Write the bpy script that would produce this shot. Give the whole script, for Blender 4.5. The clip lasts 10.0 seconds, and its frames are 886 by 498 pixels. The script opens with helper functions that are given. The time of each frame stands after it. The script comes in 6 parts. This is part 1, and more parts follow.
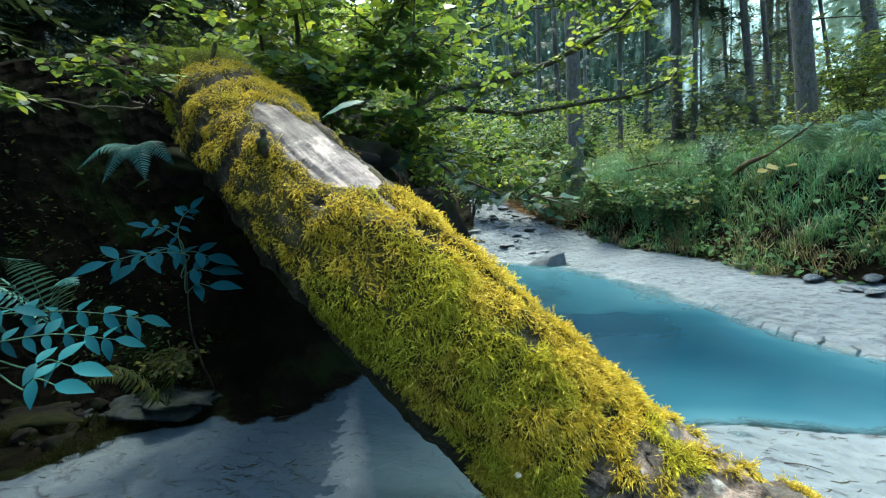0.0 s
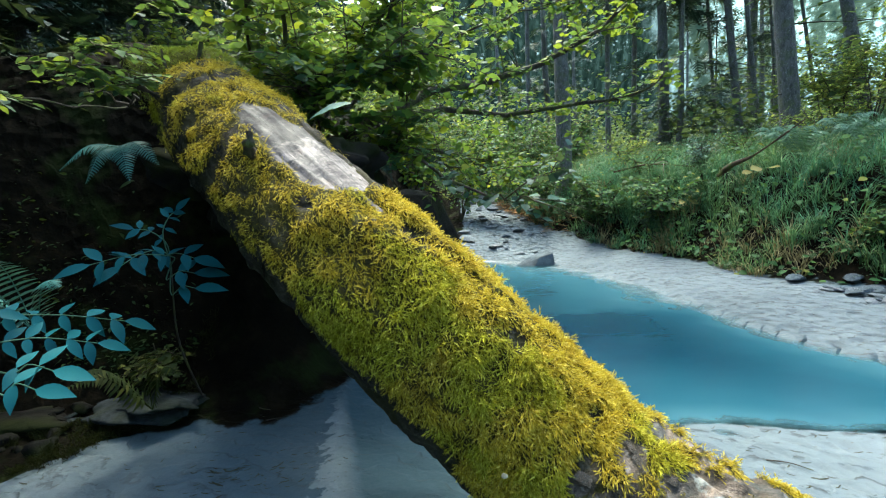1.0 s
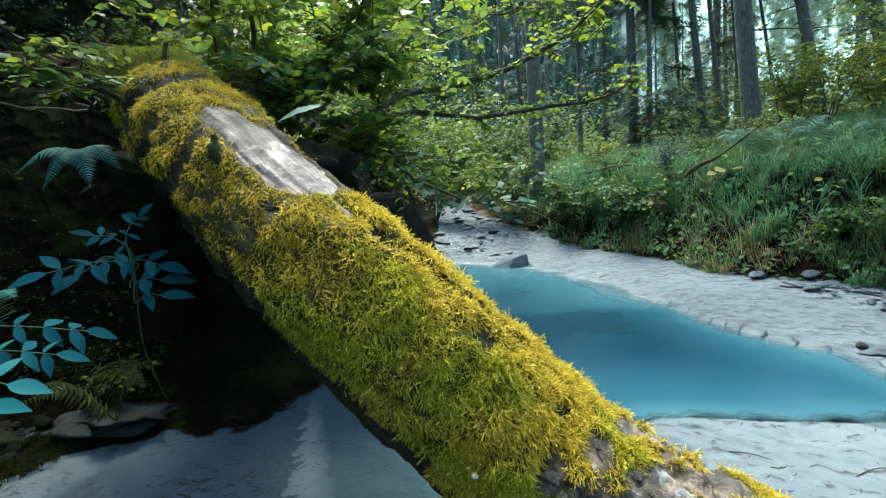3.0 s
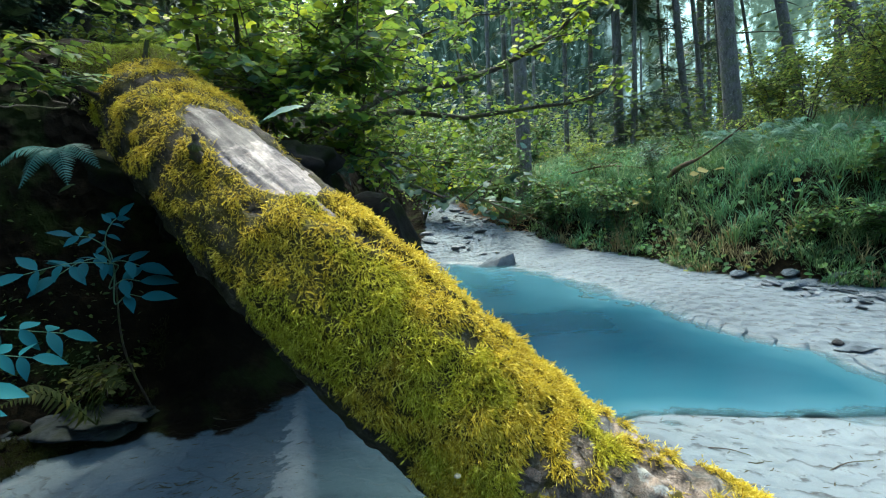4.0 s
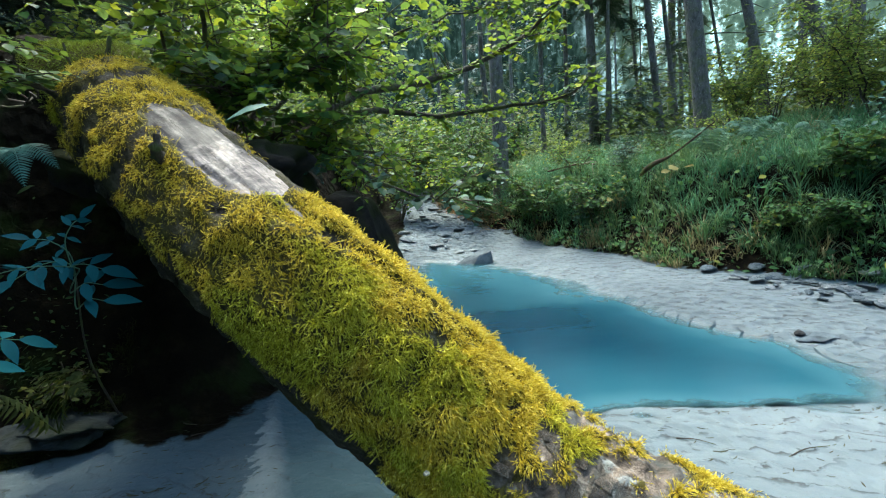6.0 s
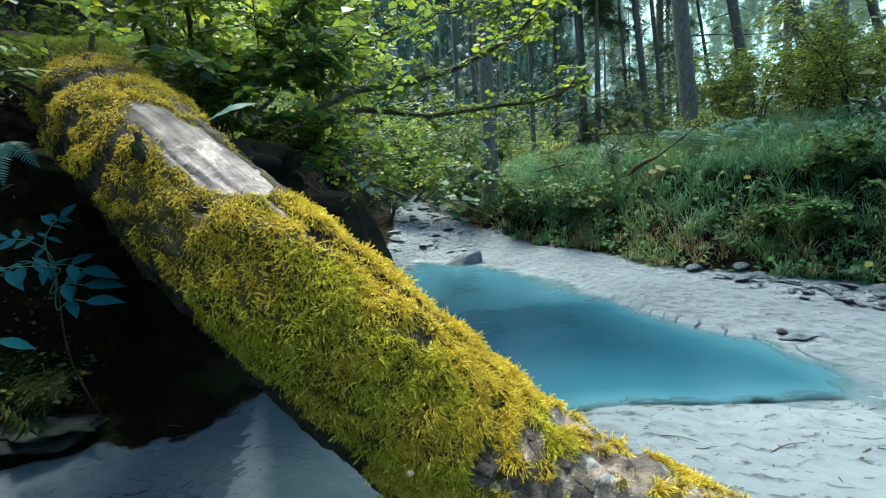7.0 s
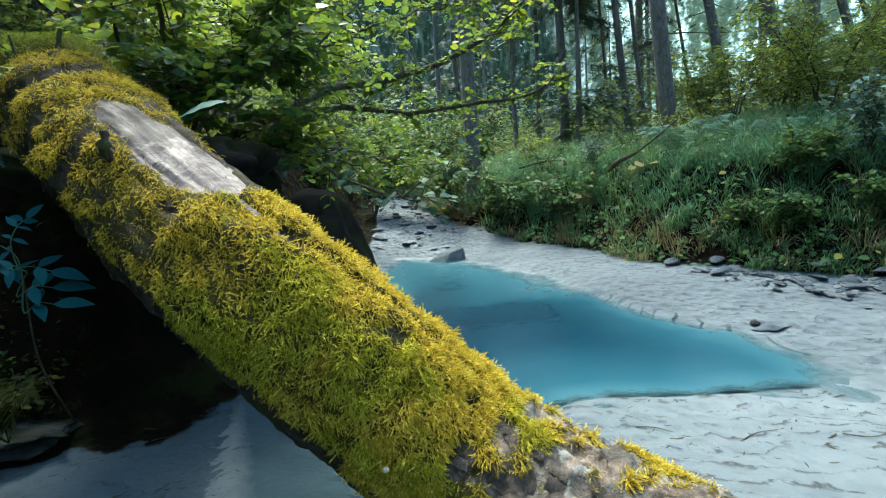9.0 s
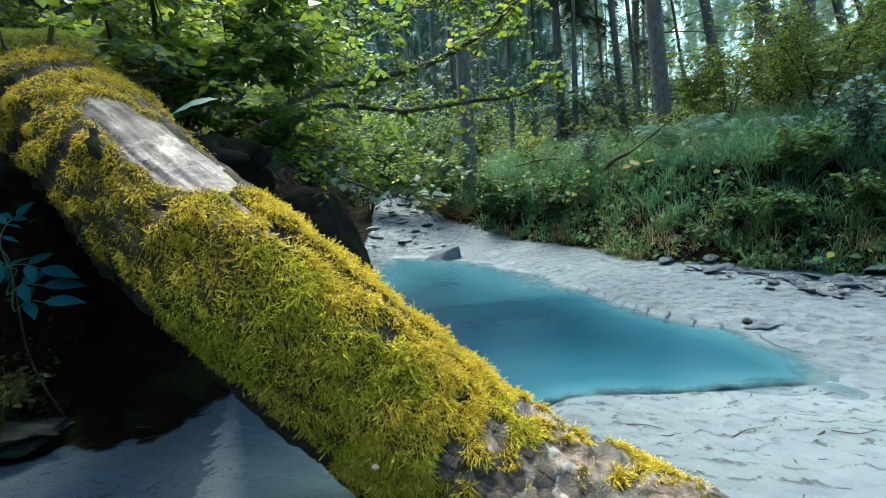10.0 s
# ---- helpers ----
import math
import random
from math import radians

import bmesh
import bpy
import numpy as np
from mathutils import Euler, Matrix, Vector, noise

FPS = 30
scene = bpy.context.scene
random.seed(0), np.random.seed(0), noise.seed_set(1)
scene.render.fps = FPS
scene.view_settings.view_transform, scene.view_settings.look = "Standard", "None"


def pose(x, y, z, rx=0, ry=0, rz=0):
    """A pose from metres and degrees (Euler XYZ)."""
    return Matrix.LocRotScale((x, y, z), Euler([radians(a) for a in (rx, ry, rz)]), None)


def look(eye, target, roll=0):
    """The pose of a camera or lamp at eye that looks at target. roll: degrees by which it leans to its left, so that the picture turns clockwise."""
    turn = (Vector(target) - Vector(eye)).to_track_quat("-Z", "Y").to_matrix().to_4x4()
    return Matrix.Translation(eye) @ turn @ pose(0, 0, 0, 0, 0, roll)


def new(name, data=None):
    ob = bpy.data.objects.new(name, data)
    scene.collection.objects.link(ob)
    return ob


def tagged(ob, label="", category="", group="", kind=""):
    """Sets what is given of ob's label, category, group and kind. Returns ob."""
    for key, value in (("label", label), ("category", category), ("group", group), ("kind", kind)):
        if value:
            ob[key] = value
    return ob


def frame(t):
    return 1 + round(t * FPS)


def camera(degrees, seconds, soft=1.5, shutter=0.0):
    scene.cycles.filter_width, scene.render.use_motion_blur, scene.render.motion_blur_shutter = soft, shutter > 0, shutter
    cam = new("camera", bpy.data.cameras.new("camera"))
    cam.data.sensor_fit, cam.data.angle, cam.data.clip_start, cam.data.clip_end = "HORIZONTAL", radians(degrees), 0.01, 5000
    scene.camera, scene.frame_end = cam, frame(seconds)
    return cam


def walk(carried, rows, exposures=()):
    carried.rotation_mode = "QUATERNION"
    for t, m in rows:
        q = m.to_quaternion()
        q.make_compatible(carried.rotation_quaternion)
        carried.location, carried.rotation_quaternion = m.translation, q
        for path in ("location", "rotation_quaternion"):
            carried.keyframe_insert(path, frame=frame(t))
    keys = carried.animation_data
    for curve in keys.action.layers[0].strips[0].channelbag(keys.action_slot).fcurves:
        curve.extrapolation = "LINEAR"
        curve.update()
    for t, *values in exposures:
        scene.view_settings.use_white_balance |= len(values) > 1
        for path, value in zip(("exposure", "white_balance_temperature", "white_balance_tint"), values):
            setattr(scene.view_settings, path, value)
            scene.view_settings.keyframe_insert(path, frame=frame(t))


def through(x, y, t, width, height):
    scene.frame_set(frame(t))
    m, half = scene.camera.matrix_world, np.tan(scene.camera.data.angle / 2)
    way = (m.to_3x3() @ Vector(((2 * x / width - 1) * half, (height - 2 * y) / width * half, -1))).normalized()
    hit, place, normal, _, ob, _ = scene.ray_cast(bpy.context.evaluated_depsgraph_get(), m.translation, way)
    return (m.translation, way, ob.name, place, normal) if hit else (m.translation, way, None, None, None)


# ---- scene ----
SECONDS = 10.0
EXPOSURE, KELVIN, TINT = 3.05, 6540, -3
cam = camera(88.0, SECONDS, soft=1.15)
PATH = [
    (0, (-0.061, -0.202, 1.118), (-0.085, 1.779, 0.844), -3.4),
    (0.5, (-0.059, -0.205, 1.122), (-0.063, 1.776, 0.846), -3.3),
    (1, (-0.053, -0.206, 1.123), (-0.033, 1.775, 0.848), -3.3),
    (1.5, (-0.049, -0.208, 1.126), (-0.001, 1.773, 0.851), -3.4),
    (2, (-0.043, -0.21, 1.127), (0.028, 1.77, 0.853), -3.5),
    (2.5, (-0.036, -0.212, 1.127), (0.059, 1.767, 0.854), -3.6),
    (4, (-0.017, -0.22, 1.131), (0.155, 1.753, 0.851), -3.5),
    (4.5, (-0.007, -0.222, 1.13), (0.189, 1.748, 0.846), -3.5),
    (5, (0.001, -0.225, 1.13), (0.219, 1.743, 0.843), -3.6),
    (5.5, (0.009, -0.226, 1.128), (0.246, 1.738, 0.84), -3.8),
    (7, (0.035, -0.233, 1.13), (0.331, 1.723, 0.834), -3.7),
    (7.5, (0.041, -0.235, 1.13), (0.356, 1.717, 0.832), -3.7),
    (8, (0.049, -0.239, 1.129), (0.379, 1.711, 0.828), -3.8),
    (8.5, (0.06, -0.244, 1.126), (0.402, 1.703, 0.822), -4.0),
    (9, (0.066, -0.243, 1.127), (0.424, 1.7, 0.816), -4.1),
    (9.5, (0.076, -0.246, 1.126), (0.442, 1.695, 0.811), -4.1),
    (10, (0.084, -0.249, 1.125), (0.454, 1.69, 0.806), -4.0),
]
walk(cam, [(t, look(eye, target, roll)) for t, eye, target, roll in PATH], exposures=[(0.0, EXPOSURE + 0.1, KELVIN, TINT), (10.0, EXPOSURE - 0.03, KELVIN, TINT)])

# ---- light: an open, hazy sky over a gap in the wood ----
SUN_EL, SUN_AZ = radians(65), radians(-4)      # azimuth from +y towards +x
world = bpy.data.worlds.new("world")
scene.world = world
world.use_nodes = True
wn = world.node_tree
sky = wn.nodes.new("ShaderNodeTexSky")
sky.sky_type, sky.sun_disc = "NISHITA", False
sky.sun_elevation, sky.sun_rotation = SUN_EL, SUN_AZ
sky.air_density, sky.dust_density, sky.ozone_density = 1.0, 2.0, 1.0
wn.links.new(sky.outputs[0], wn.nodes["Background"].inputs["Color"])
wn.nodes["Background"].inputs["Strength"].default_value = 0.15
sun_data = bpy.data.lights.new("sun", "SUN")
sun_data.energy, sun_data.angle, sun_data.color = 1.15, radians(24), (1.0, 0.95, 0.86)
sun = new("sun", sun_data)
sun.matrix_world = look((10 * math.sin(SUN_AZ) * math.cos(SUN_EL), 10 * math.cos(SUN_AZ) * math.cos(SUN_EL), 10 * math.sin(SUN_EL)), (0, 0, 0))

# ---- small tools ----
rng = np.random.default_rng(7)


def sm(a, b, x):
    t = np.clip((x - a) / (b - a), 0, 1)
    return t * t * (3 - 2 * t)


def vnoise(p, seed=0):
    """Smooth value noise in -1..1 at the points p (N x 3)."""
    p = np.asarray(p, float)
    i = np.floor(p).astype(np.int64)
    f = p - i
    f = f * f * (3 - 2 * f)
    out = np.zeros(len(p))
    for dx in (0, 1):
        for dy in (0, 1):
            for dz in (0, 1):
                k = (i[:, 0] + dx) * 73856093 ^ (i[:, 1] + dy) * 19349663 ^ (i[:, 2] + dz) * 83492791 ^ (seed * 2654435761)
                k = (k ^ (k >> 13)) * 1274126177 & 0x7FFFFFFF
                k = (k ^ (k >> 16)) & 0xFFFF
                w = (f[:, 0] if dx else 1 - f[:, 0]) * (f[:, 1] if dy else 1 - f[:, 1]) * (f[:, 2] if dz else 1 - f[:, 2])
                out += w * (k / 32767.5 - 1)
    return out


def fbm(p, octaves=4, seed=0):
    p = np.asarray(p, float)
    return sum(vnoise(p * 2 ** k, seed + k) * 0.5 ** k for k in range(octaves)) / 1.6


def mesh_data(name, verts, faces, mat, smooth=True, **attributes):
    """A mesh from arrays: faces is one M x 3 or M x 4 array."""
    verts, faces = np.asarray(verts, np.float32), np.asarray(faces, np.int32)
    me = bpy.data.meshes.new(name)
    me.vertices.add(len(verts))
    me.vertices.foreach_set("co", verts.ravel())
    n = faces.shape[1]
    me.loops.add(faces.size)
    me.loops.foreach_set("vertex_index", faces.ravel())
    me.polygons.add(len(faces))
    me.polygons.foreach_set("loop_start", np.arange(0, faces.size, n, dtype=np.int32))
    me.polygons.foreach_set("loop_total", np.full(len(faces), n, np.int32))
    me.polygons.foreach_set("use_smooth", np.full(len(faces), smooth))
    for key, values in attributes.items():
        me.attributes.new(key, "FLOAT", "POINT").data.foreach_set("value", np.asarray(values, np.float32))
    me.update(calc_edges=True)
    me.validate()
    if mat:
        me.materials.append(mat)
    return me


def part(name, me, parent=None, label="", m=None):
    """One mesh object, under a thing or a part."""
    ob = new(name, me)
    if parent:
        ob.parent = parent
    if m is not None:
        ob.matrix_basis = m
    if label:
        tagged(ob, label)
    return ob


def thing(name, label, category, group="", at=(0, 0, 0), kind=""):
    ob = new(name)
    ob.empty_display_size = 0.1
    ob.location = at
    return tagged(ob, label, category, group, kind)


def unit(v):
    v = np.asarray(v, float)
    return v / np.maximum(np.linalg.norm(v, axis=-1, keepdims=True), 1e-9)


def turns(along, normal):
    """Rotation matrices (N x 3 x 3) that lay local y along `along` and local z near `normal`."""
    y = unit(along)
    x = unit(np.cross(y, normal))
    z = np.cross(x, y)
    return np.stack([x, y, z], axis=2)


def strewn(tv, tf, pos, rot, size):
    """Copies of a template as one set of arrays."""
    pos, size = np.asarray(pos, float), np.asarray(size, float)
    if size.ndim == 1:
        size = size[:, None].repeat(3, 1)
    v = np.einsum("nij,nkj->nki", rot, tv[None] * size[:, None, :]) + pos[:, None, :]
    f = tf[None] + (np.arange(len(pos)) * len(tv))[:, None, None]
    return v.reshape(-1, 3), f.reshape(-1, tf.shape[1])


def sheet(rows, cols):
    i, j = np.meshgrid(np.arange(rows - 1), np.arange(cols - 1), indexing="ij")
    a = (i * cols + j).ravel()
    return np.stack([a, a + 1, a + cols + 1, a + cols], 1)


def leaf_shape(widths, fold=0.18, droop=0.12, wavy=0.0):
    """A blade of length 1 along y with a folded midrib."""
    n = len(widths)
    v = []
    for k, w in enumerate(widths):
        t = k / (n - 1)
        z = -droop * t * t
        up = fold * w + wavy * math.sin(k * 2.6)
        v += [(-w, t, z + up), (0, t, z), (w, t, z + up * 0.8)]
    return np.array(v), sheet(n, 3)


def tube(points, radii, sides=10, bump=0.0, seed=0, cap=True):
    """A tapered tube along points, with an uneven skin."""
    p = np.asarray(points, float)
    r = np.asarray(radii, float)
    d = unit(np.gradient(p, axis=0))
    ref = np.array([0.31, 0.17, 0.94]) if abs(d[:, 2]).mean() < 0.8 else np.array([1.0, 0.2, 0.0])
    a = unit(np.cross(d, ref))
    b = np.cross(d, a)
    th = np.linspace(0, 2 * math.pi, sides, endpoint=False)
    v = p[:, None] + r[:, None, None] * (a[:, None] * np.cos(th)[None, :, None] + b[:, None] * np.sin(th)[None, :, None])
    v = v.reshape(-1, 3)
    if bump:
        c = np.repeat(p, sides, 0)
        v = c + (v - c) * (1 + bump * fbm(v / max(r.max(), 1e-3) * 1.3, 3, seed))[:, None]
    i, j = np.meshgrid(np.arange(len(p) - 1), np.arange(sides), indexing="ij")
    i, j = i.ravel(), j.ravel()
    k = (j + 1) % sides
    f = np.stack([i * sides + j, i * sides + k, (i + 1) * sides + k, (i + 1) * sides + j], 1)
    if cap:
        n = len(v)
        v = np.vstack([v, p[:1], p[-1:]])
        jj = np.arange(0, sides, 1)
        e = (len(p) - 1) * sides
        f = np.vstack([f, np.stack([jj, jj, np.full(sides, n), (jj + 1) % sides], 1)[:, [0, 2, 3, 3]] * 0 + np.stack([np.full(sides, n), (jj + 1) % sides, jj, jj], 1),
                       np.stack([np.full(sides, n + 1), e + jj, e + (jj + 1) % sides, e + (jj + 1) % sides], 1)])
    return v, f


def bent(points, n=16):
    """A smooth curve through the points."""
    p = np.asarray(points, float)
    t = np.linspace(0, len(p) - 1, n)
    q = np.vstack([2 * p[0] - p[1], p, 2 * p[-1] - p[-2]])
    i = np.minimum(t.astype(int), len(p) - 2)
    u = (t - i)[:, None]
    a, b, c, d = q[i], q[i + 1], q[i + 2], q[i + 3]
    return 0.5 * (2 * b + (c - a) * u + (2 * a - 5 * b + 4 * c - d) * u ** 2 + (3 * b - a - 3 * c + d) * u ** 3)


def joined(*sets):
    v, f, n = [], [], 0
    for a, b in sets:
        v.append(a)
        f.append(b + n)
        n += len(a)
    return np.vstack(v), np.vstack(f)


# ---- materials ----
class Nodes:
    """A short way to write node trees."""

    def __init__(self, name):
        self.mat = bpy.data.materials.new(name)
        self.mat.use_nodes = True
        self.tree = self.mat.node_tree
        self.out = self.tree.nodes["Material Output"]
        self.bsdf = self.tree.nodes["Principled BSDF"]

    def node(self, kind, **values):
        n = self.tree.nodes.new(kind)
        for key, value in values.items():
            n.inputs[key.replace("_", " ")].default_value = value
        return n

    def link(self, a, b):
        self.tree.links.new(a, b)

    def coords(self):
        return self.node("ShaderNodeTexCoord").outputs["Object"]

    def noise(self, scale, detail=4.0, rough=0.6, vec=None, distortion=0.0):
        n = self.node("ShaderNodeTexNoise", Scale=scale, Detail=detail, Roughness=rough, Distortion=distortion)
        self.link(vec or self.coords(), n.inputs["Vector"])
        return n.outputs["Fac"]

    def stretched(self, scale):
        n = self.node("ShaderNodeMapping")
        n.inputs["Scale"].default_value = scale
        self.link(self.coords(), n.inputs["Vector"])
        return n.outputs[0]

    def ramp(self, fac, *stops):
        n = self.node("ShaderNodeValToRGB")
        e = n.color_ramp.elements
        while len(e) < len(stops):
            e.new(0.5)
        for item, (at, colour) in zip(e, stops):
            item.position = at
            item.color = (*colour, 1) if len(colour) == 3 else colour
        self.link(fac, n.inputs["Fac"])
        return n.outputs["Color"]

    def grey(self, fac, a, b, lo=0.0, hi=1.0):
        n = self.node("ShaderNodeMapRange")
        n.inputs["From Min"].default_value, n.inputs["From Max"].default_value = a, b
        n.inputs["To Min"].default_value, n.inputs["To Max"].default_value = lo, hi
        self.link(fac, n.inputs["Value"])
        return n.outputs[0]

    def mix(self, fac, a, b, how="MIX"):
        n = self.node("ShaderNodeMix")
        n.data_type, n.blend_type = "RGBA", how
        for value, slot in ((fac, n.inputs[0]), (a, n.inputs[6]), (b, n.inputs[7])):
            if isinstance(value, (int, float)):
                slot.default_value = value
            elif isinstance(value, tuple):
                slot.default_value = (*value, 1)
            else:
                self.link(value, slot)
        return n.outputs[2]

    def math(self, how, a, b=0.0):
        n = self.node("ShaderNodeMath")
        n.operation = how
        for value, slot in ((a, n.inputs[0]), (b, n.inputs[1])):
            if isinstance(value, (int, float)):
                slot.default_value = value
            else:
                self.link(value, slot)
        return n.outputs[0]

    def attr(self, name):
        n = self.node("ShaderNodeAttribute")
        n.attribute_name = name
        return n.outputs["Fac"]

    def island(self):
        return self.node("ShaderNodeNewGeometry").outputs["Random Per Island"]

    def single(self):
        return self.node("ShaderNodeObjectInfo").outputs["Random"]

    def bump(self, height, strength, distance):
        n = self.node("ShaderNodeBump", Strength=strength, Distance=distance)
        self.link(height, n.inputs["Height"])
        old = self.bsdf.inputs["Normal"]
        if old.links:
            self.link(old.links[0].from_socket, n.inputs["Normal"])
        self.link(n.outputs[0], old)

    def finish(self, colour=None, rough=0.7, spec=0.3):
        if colour is not None:
            if isinstance(colour, tuple):
                self.bsdf.inputs["Base Color"].default_value = (*colour, 1)
            else:
                self.link(colour, self.bsdf.inputs["Base Color"])
        if isinstance(rough, (int, float)):
            self.bsdf.inputs["Roughness"].default_value = rough
        else:
            self.link(rough, self.bsdf.inputs["Roughness"])
        self.bsdf.inputs["Specular IOR Level"].default_value = spec
        return self.mat


def leafy(name, stops, per="island", through=0.4, rough=0.55, spec=0.15, veins=0.0, tone=None):
    """Thin green leaves: colour varies from leaf to leaf, and light comes through."""
    k = Nodes(name)
    r = k.island() if per == "island" else k.single()
    c = k.ramp(r, *stops)
    patch = k.noise(45.0, 3.0)
    c = k.mix(k.grey(patch, 0.35, 0.7, 0.0, 0.35), c, (0.6, 0.55, 0.5), "MULTIPLY")
    if tone:
        c = k.mix(k.grey(k.noise(tone[0], 2.0), 0.42, 0.6), c, tone[1], "MULTIPLY")
    k.finish(c, rough, spec)
    t = k.node("ShaderNodeBsdfTranslucent")
    warm = k.mix(0.3, c, (0.3, 0.37, 0.05), "MIX")
    k.link(warm, t.inputs["Color"])
    m = k.node("ShaderNodeMixShader", Fac=through)
    k.link(k.bsdf.outputs[0], m.inputs[1])
    k.link(t.outputs[0], m.inputs[2])
    k.link(m.outputs[0], k.out.inputs["Surface"])
    return k.mat


def bark(name, dark, light, scale=14.0, moss=0.0, lichen=0.0):
    k = Nodes(name)
    v = k.stretched((1, 1, 0.35))
    n = k.noise(scale, 6.0, 0.65, v, 0.6)
    c = k.ramp(n, (0.3, dark), (0.55, light), (0.75, tuple(min(1, 1.35 * x) for x in light)))
    if lichen:
        c = k.mix(k.grey(k.noise(scale * 2.2, 3.0), 0.6, 0.66, 0, lichen), c, (0.42, 0.45, 0.42))
    if moss:
        c = k.mix(k.grey(k.noise(scale * 0.3, 4.0), 0.48, 0.6, 0, moss), c, (0.07, 0.1, 0.015))
    k.finish(c, 0.85, 0.2)
    k.bump(n, 0.7, 0.02)
    k.bump(k.noise(scale * 7, 3.0), 0.4, 0.004)
    return k.mat


def ground_material():
    k = Nodes("sand_and_soil")
    n1, n2, n3 = k.noise(1.1, 5.0), k.noise(26.0, 5.0), k.noise(240.0, 2.0)
    sand = k.ramp(n1, (0.3, (0.074, 0.099, 0.113)), (0.55, (0.104, 0.132, 0.148)), (0.75, (0.136, 0.167, 0.183)))
    sand = k.mix(k.grey(n2, 0.4, 0.75, 0.0, 0.3), sand, (0.11, 0.125, 0.14))
    sand = k.mix(k.grey(n3, 0.55, 0.8, 0.0, 0.35), sand, (0.075, 0.08, 0.085))
    # damp rim of the pool
    wet = k.attr("wet")
    sand = k.mix(k.math("MULTIPLY", wet, 0.75), sand, (0.044, 0.074, 0.092))
    # wet blue silt under the log, with the hollow's shade darkened into it
    sand = k.mix(k.math("MULTIPLY", k.attr("damp_shade"), 0.87), sand, (0.015, 0.046, 0.063))
    # a dry spit of pale silt in it, scalloped by the water on one side
    spot = k.node("ShaderNodeSeparateXYZ")
    k.link(k.coords(), spot.inputs[0])
    off = k.math("SUBTRACT", spot.outputs["X"], k.math("ADD", -0.64, k.math("MULTIPLY", k.math("SUBTRACT", 2.2, spot.outputs["Y"]), 0.15)))
    off = k.math("DIVIDE", off, k.grey(spot.outputs["Y"], 1.2, 2.2, 1.35, 0.4))
    teeth = k.math("PINGPONG", k.math("ADD", k.math("MULTIPLY", spot.outputs["Y"], 1.0), k.math("MULTIPLY", k.noise(6.0, 4.0), 0.4)), 0.06)
    west = k.math("ADD", off, k.math("ADD", k.math("MULTIPLY", teeth, 1.1), k.math("MULTIPLY", k.grey(k.noise(20.0, 5.0, 0.7), 0.3, 0.7, -1.0, 1.0), 0.034)))
    spit = k.math("MULTIPLY", k.grey(west, -0.012, 0.012), k.grey(k.math("ADD", off, k.math("MULTIPLY", k.noise(14.0, 4.0), 0.07)), 0.05, 0.15, 1.0, 0.0))
    spit = k.math("MULTIPLY", spit, k.math("MULTIPLY", k.grey(spot.outputs["Y"], 1.85, 2.15, 1.0, 0.15), k.math("MULTIPLY", k.grey(spot.outputs["X"], 0.2, 0.0), k.grey(spot.outputs["Y"], 0.65, 0.95))))
    # lifted above the dry sand's tone, sunlight on the spit painted in
    sand = k.mix(k.math("MULTIPLY", spit, 0.9), sand, (0.16, 0.195, 0.21))
    # fine dark crumbs of leaf and bark lying on the sand
    vor = k.node("ShaderNodeTexVoronoi", Scale=30.0, Randomness=1.0)
    k.link(k.stretched((1.0, 1.7, 1.0)), vor.inputs["Vector"])
    crumbs = k.math("MULTIPLY", k.grey(vor.outputs["Distance"], 0.06, 0.16, 1, 0), k.grey(k.noise(2.2, 4.0), 0.5, 0.6))
    sand = k.mix(k.math("MULTIPLY", crumbs, 0.8), sand, (0.07, 0.055, 0.04))
    soil = k.ramp(k.noise(7.0, 6.0, 0.7), (0.3, (0.002, 0.0018, 0.0014)), (0.55, (0.006, 0.005, 0.003)), (0.75, (0.018, 0.013, 0.007)))
    soil = k.mix(k.grey(k.noise(2.6, 5.0), 0.52, 0.62, 0, 0.8), soil, (0.012, 0.018, 0.005))
    edge = k.math("ADD", k.attr("soil"), k.grey(k.noise(6.0, 5.0), 0.3, 0.7, -0.3, 0.3))
    c = k.mix(k.grey(edge, 0.42, 0.58), sand, soil)
    k.finish(c, k.grey(wet, 0, 1, 0.85, 0.35), 0.3)
    k.link(k.grey(k.attr("soil"), 0.3, 0.6, 0.3, 0.03), k.bsdf.inputs["Specular IOR Level"])
    # scalloped scarps where the pool runs out, their shadow lines painted along them
    at = k.node("ShaderNodeSeparateXYZ")
    k.link(k.coords(), at.inputs[0])
    X, Y = at.outputs["X"], at.outputs["Y"]
    bow = k.math("POWER", k.math("ABSOLUTE", k.math("SUBTRACT", Y, 2.0)), 1.6)
    run = k.math("ADD", k.math("SUBTRACT", k.math("MULTIPLY", X, 6.5), k.math("MULTIPLY", bow, 4.0)), k.math("MULTIPLY", k.noise(2.6, 2.0), 1.8))
    step = k.math("FRACT", run)
    rim = k.math("MULTIPLY", k.grey(k.attr("shore"), -0.24, -0.1, 0.0, 1.0), k.grey(k.attr("shore"), 0.0, 0.12, 1.0, 0.0))
    rim = k.math("MULTIPLY", k.math("MULTIPLY", rim, k.grey(X, 2.0, 2.3)), k.grey(Y, 1.6, 1.75))
    saw = k.math("SMOOTH_MIN", step, k.math("MULTIPLY", k.math("SUBTRACT", 1.0, step), 8.0))
    k.bump(k.math("MULTIPLY", saw, rim), 1.0, 0.06)
    line = k.math("MULTIPLY", k.math("MULTIPLY", k.grey(step, 0.72, 0.93), k.grey(step, 0.96, 1.0, 1.0, 0.0)), k.math("MULTIPLY", rim, k.grey(k.noise(5.0, 3.0), 0.46, 0.6, 0.0, 0.62)))
    c = k.mix(line, c, (0.016, 0.022, 0.026))
